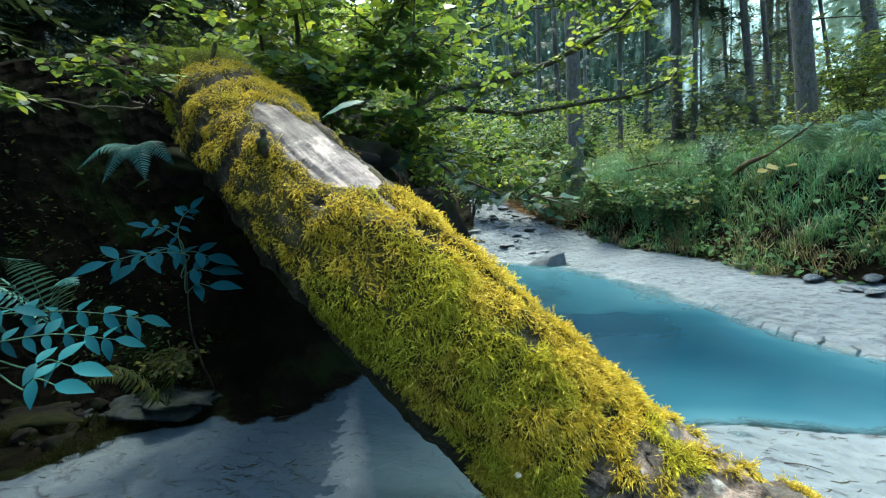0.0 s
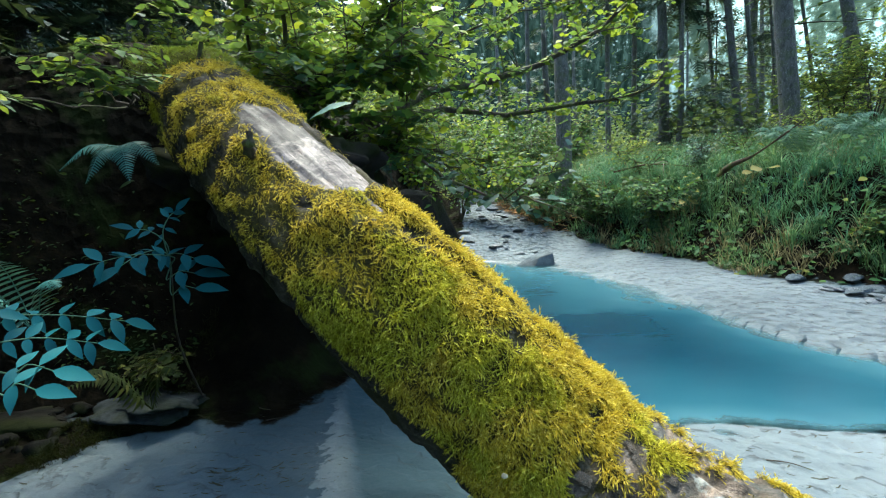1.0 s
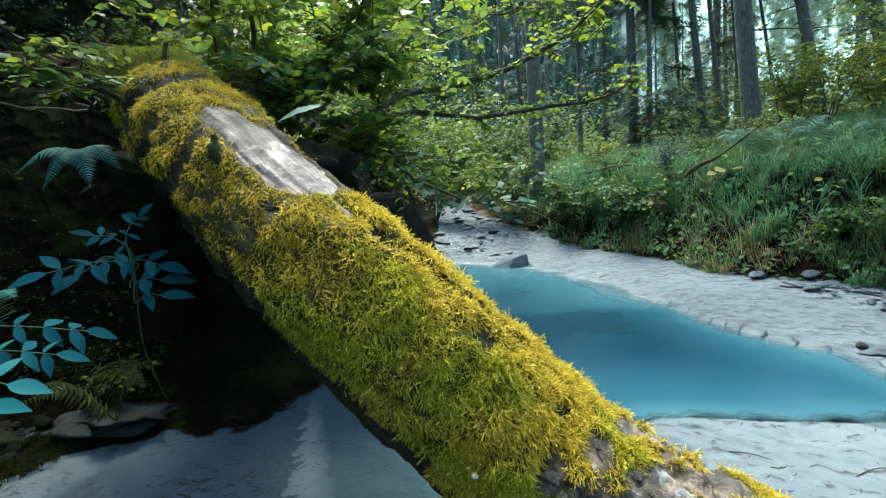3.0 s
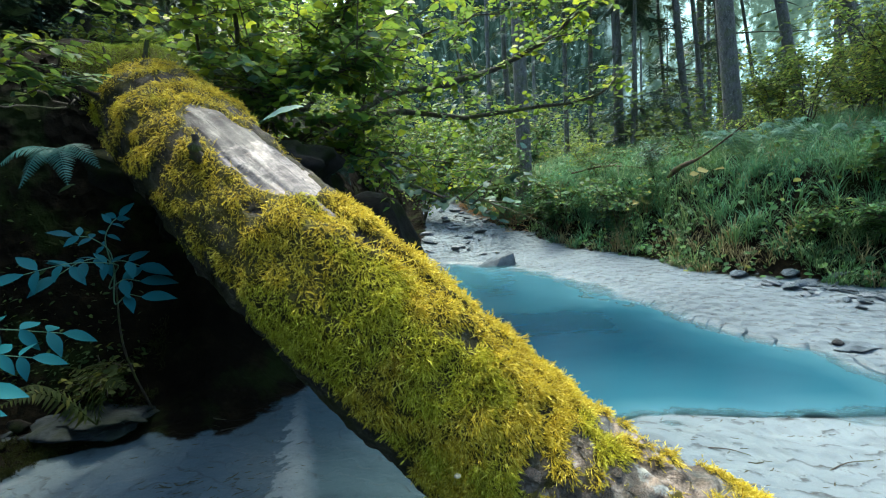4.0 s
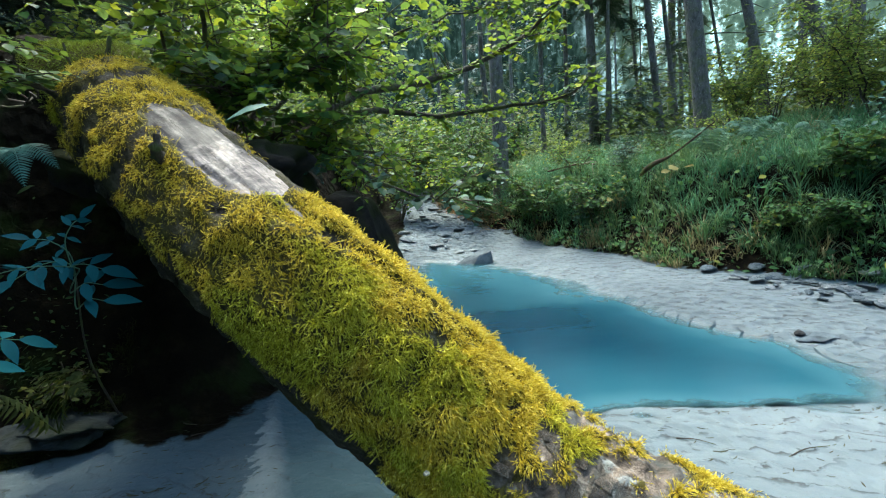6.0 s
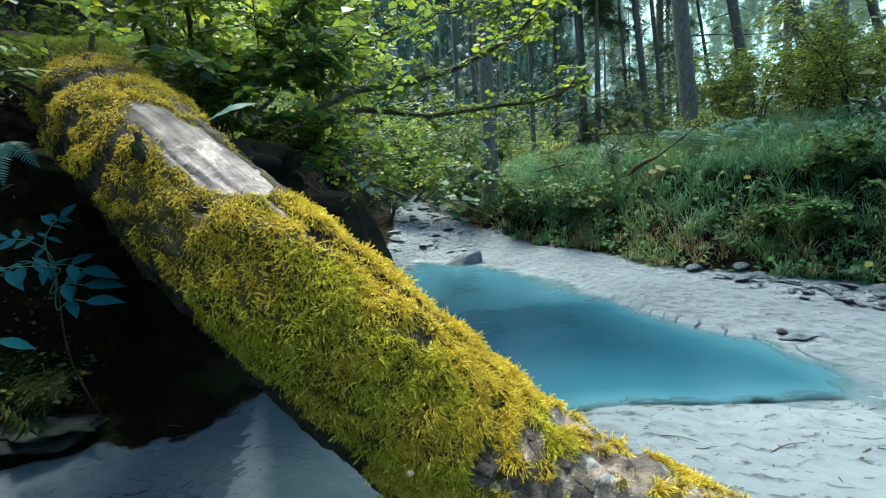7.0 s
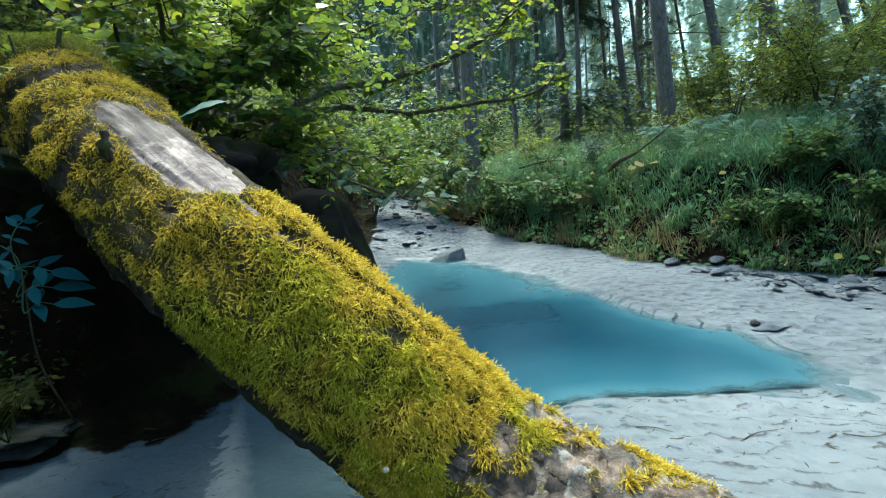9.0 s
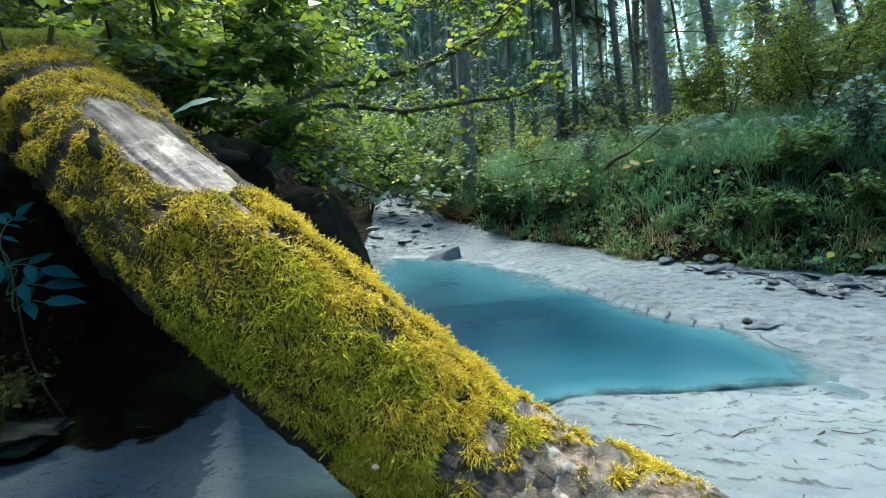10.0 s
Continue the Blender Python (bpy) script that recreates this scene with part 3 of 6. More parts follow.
def land(x, y):
    """Height, soil share, dampness and painted hollow shade of the ground."""
    x, y = np.asarray(x, float), np.asarray(y, float)
    flat = np.stack([x.ravel(), y.ravel(), np.zeros(x.size)], 1)
    n1, n2, n3 = (fbm(flat * s, 3, 5 + i).reshape(x.shape) for i, s in enumerate((0.9, 3.1, 0.11)))
    pool = inside_depth(x + 0.05 * n2, y + 0.05 * n2, POOL)
    # steep along the near rim, running out shallow at the east end
    steep = (1 + 0.15 * sm(2.4, 1.5, y) * sm(2.4, 0.9, x)) * (1 - 0.42 * sm(1.5, 2.4, x))
    z = np.where(pool > 0, -0.5 * (1 - np.exp(-np.maximum(pool, 0) * 1.4 * steep)), 0.14 * (1 - np.exp(pool * 0.55)))
    # a shallow shelf at the head of the pool
    z = np.where(pool > 0, z * (1 - 0.66 * sm(-0.12, 0.14, 0.14 * (x - 0.75) + 0.99 * (y - 3.5) + 0.1 * n2)), z)
    z = z + 0.018 * n2 + 0.006 * np.sin(9 * x + 21 * y + 6 * n1) * sm(0.2, -0.3, np.abs(pool) - 0.4)
    z = z + 0.14 * np.maximum(0, y - 6.2) * sm(6.2, 7.2, y) * sm(60, 20, y)
    r = inside_depth(x + 0.12 * n1, y + 0.12 * n1, RIGHT_LAND)
    left = inside_depth(x + 0.1 * n1, y + 0.1 * n1, LEFT_LAND)
    rise = 0.8 * sm(0.0, 1.0, r) + 0.17 * np.clip(r, 0, 5) + 0.04 * np.clip(r - 5, 0, 300)
    z = z * sm(0.6, 0.0, r) + np.where(r > -0.1, 0.1 * sm(-0.1, 0.3, r) + rise + 0.16 * n1 * sm(0.2, 1.5, r) + 0.6 * n3 * sm(6, 15, r), 0)
    rise = 1.9 * sm(0.05, 1.2, left) + 0.16 * np.clip(left, 0, 12) + 0.03 * np.clip(left - 12, 0, 300)
    z = z * sm(0.5, 0.0, left) + np.where(left > 0, rise + 0.22 * n1 * sm(0.05, 0.8, left) + 0.07 * n2 * sm(0.05, 0.5, left), 0)
    soil = np.maximum(np.maximum(sm(-0.3, 0.2, r), sm(-0.15, 0.1, left)), sm(11.0, 13.0, y))
    bound = np.interp(x, [-3.0, -2.4, -1.8, -1.62, -1.2], [1.2, 1.33, 1.43, 1.73, 1.89])
    soil = np.maximum(soil, 0.9 * sm(-0.05, 0.06, y - bound + 0.1 * n2) * sm(-1.15, -1.35, x) * (y < 3))
    wet = sm(-0.16, 0.02, pool) * (1 - 0.65 * sm(2.1, 1.6, y))
    # damp plus painted shade under the log; low dry silt spit along its edge
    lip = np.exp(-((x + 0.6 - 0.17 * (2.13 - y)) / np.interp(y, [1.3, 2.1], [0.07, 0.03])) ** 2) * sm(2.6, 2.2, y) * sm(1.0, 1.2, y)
    damp_shade = sm(0.6, -0.1, x) * sm(2.9, 2.3, y) * np.clip(0.75 + 0.45 * n1 + 0.6 * sm(-0.6, -0.45, x), 0, 1) * (0.25 + 0.75 * sm(-1.7, -1.2, x)) * (1 - 0.5 * sm(1.75, 1.35, y + 0.1 * n2) * sm(-1.05, -1.4, x))
    # a dark wet runnel among the stones below the east bank
    damp_shade = np.maximum(damp_shade, 0.75 * sm(-0.42, -0.12, r + 0.08 * n2) * sm(3.1, 3.7, x) * sm(6, 4.5, y))
    z = z + 0.022 * lip * sm(0.1, 0.0, left)
    return z, soil, wet, -pool, damp_shade


def height(x, y):
    return land(x, y)[0]

# ---- ground, pool, distance ----
def build_ground():
    # close-set round the pool, widening outwards to the horizon
    out = np.cumsum(0.026 * 1.185 ** np.arange(1, 47))
    gx = np.concatenate([-2.1 - out[::-1], np.arange(-2.1, 4.3, 0.026), 4.3 + out])
    gy = np.concatenate([0.7 - out[::-1], np.arange(0.7, 7.5, 0.026), 7.5 + out])
    x, y = np.meshgrid(gx, gy)
    z, soil, wet, shore, damp_shade = land(x, y)
    v = np.stack([x.ravel(), y.ravel(), z.ravel()], 1)
    me = mesh_data("ground", v, sheet(len(gy), len(gx)), M_GROUND, soil=soil.ravel(), wet=wet.ravel(), shore=shore.ravel(), damp_shade=damp_shade.ravel())
    tagged(part("ground", me), "pale silty stream bed between dark earthy banks", "ground", kind="structure")


def build_water():
    gx, gy = np.linspace(-1.3, 3.4, 160), np.linspace(0.7, 7.0, 200)
    x, y = np.meshgrid(gx, gy)
    d = np.clip(-height(x, y) / 0.42, 0, 1)
    v = np.stack([x.ravel(), y.ravel(), np.zeros(x.size)], 1)
    me = mesh_data("water", v, sheet(200, 160), M_WATER, depth=d.ravel())
    tagged(part("water", me), "still milky turquoise pool water", "water", kind="structure")


def build_backdrop():
    th = np.radians(np.linspace(-200, 160, 90))
    rows = []
    for z in np.linspace(-4, 34, 8):
        rr = 75 + 4 * np.sin(5 * th) + 0.2 * z
        rows.append(np.stack([rr * np.sin(th), rr * np.cos(th), np.full(len(th), z) + (3 * np.sin(7 * th) + 2 * np.sin(17 * th)) * (z > 30)], 1))
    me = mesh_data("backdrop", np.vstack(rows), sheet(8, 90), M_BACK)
    tagged(part("backdrop", me), "glowing backdrop painted as hazy blue-green wood far behind the trees", "backdrop", kind="structure")


build_ground()
build_water()
build_backdrop()

# ---- the fallen log ----
def log_axis(s):
    s = np.asarray(s, float)[..., None]
    return np.array([-0.22, 1.262, 0.761]) + s * np.array([0.674, -0.332, -0.652]) + s ** 2 * np.array([0.029, 0.224, -0.056]) + np.maximum(0, s - 0.35) ** 2 * np.array([-0.15, -0.4, 0.304]) - np.maximum(0, -0.8 - s) * np.array([0.03, 0, 0.085])


def log_frame(s):
    s = np.asarray(s, float)[..., None]
    t = unit(np.array([0.674, -0.332, -0.652]) + 2 * s * np.array([0.029, 0.224, -0.056]) + 2 * np.maximum(0, s - 0.35) * np.array([-0.15, -0.4, 0.304]))
    n = unit(np.array([0, 0, 1.0]) - t[..., 2:3] * t)
    return t, n, np.cross(t, n)


def in_patch(s, a):
    """Where the bark is gone and bare wood shows (s along the log, a degrees round it from the top)."""
    mid = np.interp(s, [-0.85, -0.7, -0.5, -0.25], [14, 12, 8, 6])
    half = np.interp(s, [-0.88, -0.8, -0.68, -0.5, -0.38, -0.31, -0.25], [0, 12, 21, 25, 25, 20, 0])
    return half - np.abs(a - mid)


def log_cover(s, a):
    """Share of moss, 0 to 1."""
    p = np.stack([np.cos(np.radians(a)) * 1.1, np.sin(np.radians(a)) * 1.1, s * 3.2], 1)
    n, m = fbm(p * 2.2, 3, 21), fbm(p * 5.5, 3, 33)
    low = np.interp(s, [-1.6, -1.1, -0.8, -0.5, -0.3, -0.1, 0.1, 0.3, 0.55, 0.7, 0.9, 1.05], [98, 102, 96, 102, 100, 104, 108, 109, 110, 100, 66, 34])
    c = sm(14, -10, a - low - 14 * n)
    thin = np.interp(s, [-1.7, -1.5, -1.35, -0.95, -0.5, -0.34, -0.26, 0.64, 0.78, 0.9, 1.2, 1.4], [0.15, 0.3, 0.5, 0.52, 0.4, 0.35, 0, 0, 0.3, 0.72, 1.05, 1.1])
    thin = thin * np.where(s < -0.95, 1, np.where(s < 0, sm(18, 40, a), 1))
    bands = 0.5 + 0.5 * np.sin(26 * s + 1.4 * n + a * 0.012)
    c = c * (1 - sm(0.35, 0.75, thin * (0.75 + 0.8 * m + 0.9 * (bands - 0.5) * np.interp(s, [-1.0, -0.9, -0.4, -0.35], [1.5, 1.0, 1.0, 0]))))
    c = c * sm(3, -4, in_patch(s, a) + 11 * m + 4 * n)
    for s0, a0, rs, ra in ((0.7, 24, 0.035, 8), (-0.05, 9, 0.05, 9), (0.35, 29, 0.04, 8), (-0.31, 46, 0.035, 5), (0.78, 54, 0.06, 12), (0.88, 26, 0.06, 10)):
        c = c * sm(0.7, 1.3, np.hypot((s - s0) / rs, (a - a0) / ra) + 0.35 * m)
    # bark shows through low on the near flank of the upper half
    c = c * (1 - sm(46, 70, a) * sm(-0.12, -0.3, s) * sm(-0.1, 0.2, m) * 0.5)
    # the far flank beside the bare wood is only thinly grown
    c = c * (1 - sm(-0.95, -0.8, s) * sm(-0.2, -0.32, s) * sm(-4, -14, a) * sm(-0.6, -0.05, m) * 0.85)
    c = np.maximum(c, 0.95 * sm(1.0, 0.5, np.hypot((s - 1.52) / 0.22, (a + 42) / 24) + 0.3 * m))
    return np.clip(c, 0, 1)


def log_radius(s, a, moss):
    p = np.stack([np.cos(np.radians(a)), np.sin(np.radians(a)), s * 3.4], 1)
    r = 0.277 + 0.022 * s - 0.04
    r = r * np.interp(s, [-1.66, -1.6, -1.5, -1.3, -1.1, -0.85, -0.5, -0.1, 0.9, 1.2], [0.4, 1.0, 1.22, 1.22, 1.17, 1.1, 1.05, 1.02, 1.02, 1.06])
    r = r + 0.012 * fbm(p * 1.3, 3, 41) + (0.02 * fbm(p * 5.0, 4, 43) + 0.01 * np.abs(fbm(p * np.array([14, 14, 6.0]), 2, 47))) * (1 - 0.8 * moss) * (1 - 0.9 * sm(-7, 0, in_patch(s, a)))
    r = r - 0.012 * sm(-6, 2, in_patch(s, a))
    cushion = 0.026 * (0.8 + 0.9 * fbm(p * 3.4, 3, 51)) * np.interp(s, [-1.2, -0.5, -0.28, -0.2, 0.6, 0.8], [0.7, 0.6, 0.8, 1.1, 1, 0.6])
    return r + moss * cushion


def log_point(s, a, lift=0.0, moss=None):
    if moss is None:
        moss = log_cover(s, a)
    t, n, b = log_frame(s)
    ar = np.radians(a)[:, None]
    out = n * np.cos(ar) + b * np.sin(ar)
    return log_axis(s) + out * (log_radius(s, a, moss) + lift)[:, None], out, t


def shoot_shape():
    """One feathery moss shoot of length 1: a bent stem with overlapping little leaves."""
    v, f = [], []
    n = 4
    for k in range(n):
        t = k / n
        c = np.array([0.0, t, -0.42 * t * t])
        w = 0.13 * (1 - 0.5 * t)
        up = 0.3
        for side in range(2):
            th = side * 3.1416 + k * 1.3
            o = np.array([math.cos(th), 0.0, math.sin(th)])
            tip = c + o * w * 1.35 + np.array([0, up, -0.12 * t])
            q = np.cross(o, [0, 1, 0]) * 0.042
            v += [c - q, c + q, tip]
            f.append([len(v) - 3, len(v) - 2, len(v) - 1])
    k = len(v)
    v += [(-0.045, 0, 0), (0.045, 0, 0), (0, 0.6, -0.15), (-0.035, 0.5, -0.1), (0.035, 0.5, -0.1), (0, 1.08, -0.48)]
    f += [[k, k + 1, k + 2], [k + 3, k + 4, k + 5]]
    return np.array(v, float), np.array(f)


def build_log():
    log = thing("fallen_log", "fallen log thick with yellow-green moss leaning over the pool", "log", at=(0, 0, 0))
    s = np.linspace(-1.66, 2.0, 300)
    a = np.linspace(-180, 180, 150, endpoint=False)
    S, A = (q.ravel() for q in np.meshgrid(s, a, indexing="ij"))
    moss = log_cover(S, A)
    P, _, _ = log_point(S, A, 0, moss)
    i, j = (q.ravel() for q in np.meshgrid(np.arange(299), np.arange(150), indexing="ij"))
    k = (j + 1) % 150
    f = np.stack([i * 150 + j, (i + 1) * 150 + j, (i + 1) * 150 + k, i * 150 + k], 1)
    part("trunk", mesh_data("trunk", P, f, M_TRUNK, moss=moss, worn=sm(0.72, 0.95, S)), log, "flaking grey-brown bark")
    # bare wood, a few millimetres proud of the stripped bark
    s, a = np.linspace(-0.95, -0.16, 100), np.linspace(-48, 48, 80)
    S, A = (q.ravel() for q in np.meshgrid(s, a, indexing="ij"))
    ins = in_patch(S, A) + 3.0 * fbm(np.stack([S * 14, A * 0.12, S * 0], 1), 3, 61)
    P, _, _ = log_point(S, A, 0.0)
    t, n, b = log_frame(S)
    ar = np.radians(A)[:, None]
    R = (0.277 + 0.022 * S - 0.04) * np.interp(S, [-1.1, -0.85, -0.5, -0.1], [1.17, 1.1, 1.05, 1.02]) - 0.012 + 0.012 * fbm(np.stack([np.cos(ar[:, 0]), np.sin(ar[:, 0]), S * 3.4], 1) * 1.3, 3, 41) + 0.011 + 0.006 * fbm(np.stack([A * 0.16, A * 0, S * 5.0], 1), 3, 9)
    P = log_axis(S) + (n * np.cos(ar) + b * np.sin(ar)) * R[:, None]
    f = sheet(100, 80)
    f = f[(ins[f] > -7).all(1)]
    me = mesh_data("bare_wood", P, f[:, ::-1], M_WOOD)
    g = me.attributes.new("grain", "FLOAT_VECTOR", "POINT")
    g.data.foreach_set("vector", np.stack([S * 0.36, A / 57 * 1.3, S * 0.5], 1).astype(np.float32).ravel())
    part("bare_wood", me, log, "smooth silvery bare wood")
    # moss shoots, in tufts
    T = 40000
    ts = rng.uniform(-1.62, 1.75, T)
    ta = rng.uniform(-100, 125, T)
    tc = log_cover(ts, ta)
    ok = (tc > 0.3) & (rng.random(T) < tc * np.interp(ts, [-1.8, -1.0, -0.4, 0.0, 1.75], [0.5, 0.75, 0.95, 1.0, 0.9]))
    # big clumps first, small ones between them
    ts, ta = ts[ok][:7200], ta[ok][:7200]
    wide = np.where(np.arange(len(ts)) < 3200, rng.uniform(0.02, 0.036, len(ts)), rng.uniform(0.009, 0.018, len(ts)))
    many = np.where(np.arange(len(ts)) < 3200, 24, 9)
    per = np.repeat(np.arange(len(ts)), many)
    rr, ww = np.sqrt(rng.random(len(per))), rng.uniform(0, 6.283, len(per))
    ds, da = wide[per] * rr * np.cos(ww), np.degrees(wide[per] * rr * np.sin(ww) / 0.26)
    S, A = ts[per] + ds, ta[per] + da
    age, rise = rng.random(len(ts))[per], 0.55 * wide[per] * (1 - rr ** 2) - 0.004
    ds, da = ds / wide[per], da / np.degrees(wide[per] / 0.26)
    c = log_cover(S, A)
    keep = c > 0.25
    S, A, ds, da, c, age, rise = (q[keep] for q in (S, A, ds, da, c, age, rise))
    P, out, t = log_point(S, A, -0.008 + rise)
    round_ = np.cross(out, t)
    q = np.stack([np.cos(np.radians(A)), np.sin(np.radians(A)), S * 3.4], 1)
    sway = fbm(q * 4.0, 2, 71)[:, None]
    down = np.array([0, 0, -1.0]) - out * (out @ np.array([0, 0, -1.0]))[:, None]
    way = unit(out * 0.4 + down * 0.62 + t * (0.4 * sway + 0.1 + 0.75 * ds[:, None]) - round_ * (0.75 * da)[:, None] + rng.normal(0, 0.33, (len(S), 3)))
    clump = fbm(q * 7.0, 2, 73)
    size = rng.uniform(0.014, 0.033, len(S)) * (1 + 0.4 * clump) * np.interp(S, [-1.2, -0.3, 0.1, 0.6, 0.8], [0.8, 0.85, 1.15, 1.25, 1.0]) * (0.3 + 0.75 * c)
    tv, tf = shoot_shape()
    v, f = strewn(tv, tf, P, turns(way, out + rng.normal(0, 0.2, (len(S), 3))), size)
    g = sm(-0.15, 0.25, 0.3 * np.exp(-((S - 0.2) / 0.25) ** 2 - ((A - 34) / 22) ** 2) - 0.08 + fbm(q * np.array([1.8, 1.8, 1.2]), 3, 81) + np.interp(A, [-40, 0, 30, 60, 100], [-0.45, -0.32, 0.02, 0.14, 0.2]) + np.interp(S, [-0.9, -0.3, -0.1, 0.1, 0.35, 0.7], [-0.3, -0.25, -0.1, 0.12, 0.1, -0.05]))
    me = mesh_data("moss", v, f, M_MOSS, smooth=False, green=np.repeat(g, len(tv)), tuft=np.repeat(age, len(tv)), tip=np.tile(np.clip(tv[:, 1], 0, 1), len(S)))
    tagged(part("moss", me, log, "shaggy golden-green feather moss"), kind="stuff")
    # stubs of broken twigs
    for k, (s0, a0, L, r0) in enumerate(((-0.56, 46.0, 0.09, 0.025), (-0.6, 42.0, 0.055, 0.012), (-1.6, 60.0, 0.07, 0.012), (-1.3, 64.0, 0.1, 0.014))):
        p0, o0, t0 = (q[0] for q in log_point(np.array([s0]), np.array([a0]), -0.03))
        tip = np.array([0.02, 0, 0.55 * L]) if k < 3 else np.array([-0.1, 0, 0.05])
        pts = bent([p0, p0 + o0 * 0.5 * L - t0 * 0.01, p0 + o0 * 0.75 * L + tip * 0.45, p0 + o0 * 0.9 * L + tip], 10)
        part("twig_stub", mesh_data("twig_stub", *tube(pts, np.linspace(r0, 0.35 * r0, 10) * (1 + 0.35 * np.sin(np.arange(10) * 2.3 + k)), 11, 0.9, 4 + k), M_DARKBARK), log, "dark snapped twig stub")
    # loose plates of bark where the moss has not taken hold
    r = np.random.default_rng(3)
    plates = []
    for k in range(4):
        u, w = np.meshgrid(np.linspace(-1, 1, 7), np.linspace(-1, 1, 5), indexing="ij")
        u, w = u.ravel(), w.ravel()
        edge = 1 + 0.3 * fbm(np.stack([u * 1.5 + k * 9, w * 1.5, u * 0], 1), 2, k)
        top = np.stack([u * edge, 0.6 * w * edge, 0.12 - 0.1 * (u ** 4 + w ** 4) + 0.05 * vnoise(np.stack([u * 3, w * 3, u * 0 + k], 1), k)], 1)
        low = top * (1.05, 1.05, 0) - (0, 0, 0.1)
        f = sheet(7, 5)
        plates.append([mesh_data("bark_plate", np.vstack([top, low]), np.vstack([f, f[:, ::-1] + 35]), M_TRUNK, moss=np.zeros(70), worn=np.full(70, w0)) for w0 in (0.0, 1.0)])
    S, A = r.uniform(-1.15, 1.6, 900), r.uniform(15, 120, 900)
    ok = (log_cover(S, A) < 0.2) & (in_patch(S, A) < -4)
    S, A = S[ok][:150], A[ok][:150]
    P, out, t = log_point(S, A, 0.001)
    R = turns(t + r.normal(0, 0.25, t.shape), out + r.normal(0, 0.15, t.shape))
    for k in range(len(S)):
        z = r.uniform(0.012, 0.034)
        part("bark_plate", plates[k % 4][int(S[k] > 0.78)], log, m=Matrix.LocRotScale(P[k], (Matrix(R[k].tolist()) @ Matrix.Rotation(math.pi / 2, 3, "Z")).to_quaternion(), (z, z, z * 0.8)))
    return log


MOUND, MOUND_TOP = (-1.58, 3.02, 0.46, 0.3), 0.06


def build_moss_mound():
    """A mossy hummock on the bank behind the log's upper end."""
    x0, y0, rx, ry = MOUND
    z0 = float(height(np.array([x0]), np.array([y0]))[0])
    m = thing("moss_hummock", "hummock of yellow-green moss on the bank top", "moss", at=(x0, y0, z0))
    r = np.random.default_rng(19)
    u, w = (q.ravel() for q in np.meshgrid(np.linspace(-1, 1, 30), np.linspace(-1, 1, 30), indexing="ij"))
    rr = np.clip(1 - u ** 2 - w ** 2, 0, 1)
    lump = fbm(np.stack([u * 2.5, w * 2.5, u * 0], 1), 3, 8)

    def swell(x, y, k):
        return height(x0 + x, y0 + y) - z0 + MOUND_TOP * k ** 1.1 * (1 + 0.25 * fbm(np.stack([x * 4, y * 4, x * 0], 1), 3, 8)) - 0.06 * (k <= 0) - 0.01
    v = np.stack([u * rx, w * ry, swell(u * rx, w * ry, rr)], 1)
    part("earth", mesh_data("earth", v, sheet(30, 30), M_TRUNK, moss=np.ones(len(v))), m)
    n = 9000
    u, w = r.uniform(-1, 1, n), r.uniform(-1, 1, n)
    ok = (u ** 2 + w ** 2 < 0.97) & (height(x0 + u * rx, y0 + w * ry) > 1.68)
    u, w = u[ok], w[ok]
    k = 1 - u ** 2 - w ** 2
    P = np.stack([u * rx, w * ry, swell(u * rx, w * ry, k)], 1)
    e = 0.02
    out = unit(np.stack([P[:, 2] - swell(u * rx + e, w * ry, k), P[:, 2] - swell(u * rx, w * ry + e, k), np.full(len(u), e)], 1) + np.stack([u, w, 0 * u], 1) * 0.01)
    tv, tf = shoot_shape()
    q, f = strewn(tv, tf, P, turns(out + r.normal(0, 0.4, out.shape) - (0, 0, 0.2), out + r.normal(0, 0.3, out.shape)), r.uniform(0.02, 0.036, len(u)))
    g = 0.85 + 0.5 * fbm(P * 4, 2, 5)
    me = mesh_data("moss", q, f, M_DULLMOSS, smooth=False, green=np.repeat(g, len(tv)), tuft=np.repeat(r.random(len(u)), len(tv)), tip=np.tile(np.clip(tv[:, 1], 0, 1), len(u)))
    tagged(part("moss", me, m), kind="stuff")
    for k, (a, b, r0) in enumerate((((-1.55, 2.95, 1.93), (-1.507, 2.95, 2.13), 0.02), ((-1.74, 2.95, 1.95), (-1.772, 2.95, 2.1), 0.011))):
        q = bent([np.array(a) - (x0, y0, z0), (np.array(a) + b) / 2 - (x0 + 0.008, y0, z0), np.array(b) - (x0, y0, z0)], 8)
        part("twig_stub", mesh_data("twig_stub", *tube(q, np.linspace(r0, 0.55 * r0, 8), 8, 0.4, 60 + k), M_DARKBARK), m, "dark snapped twig stub")


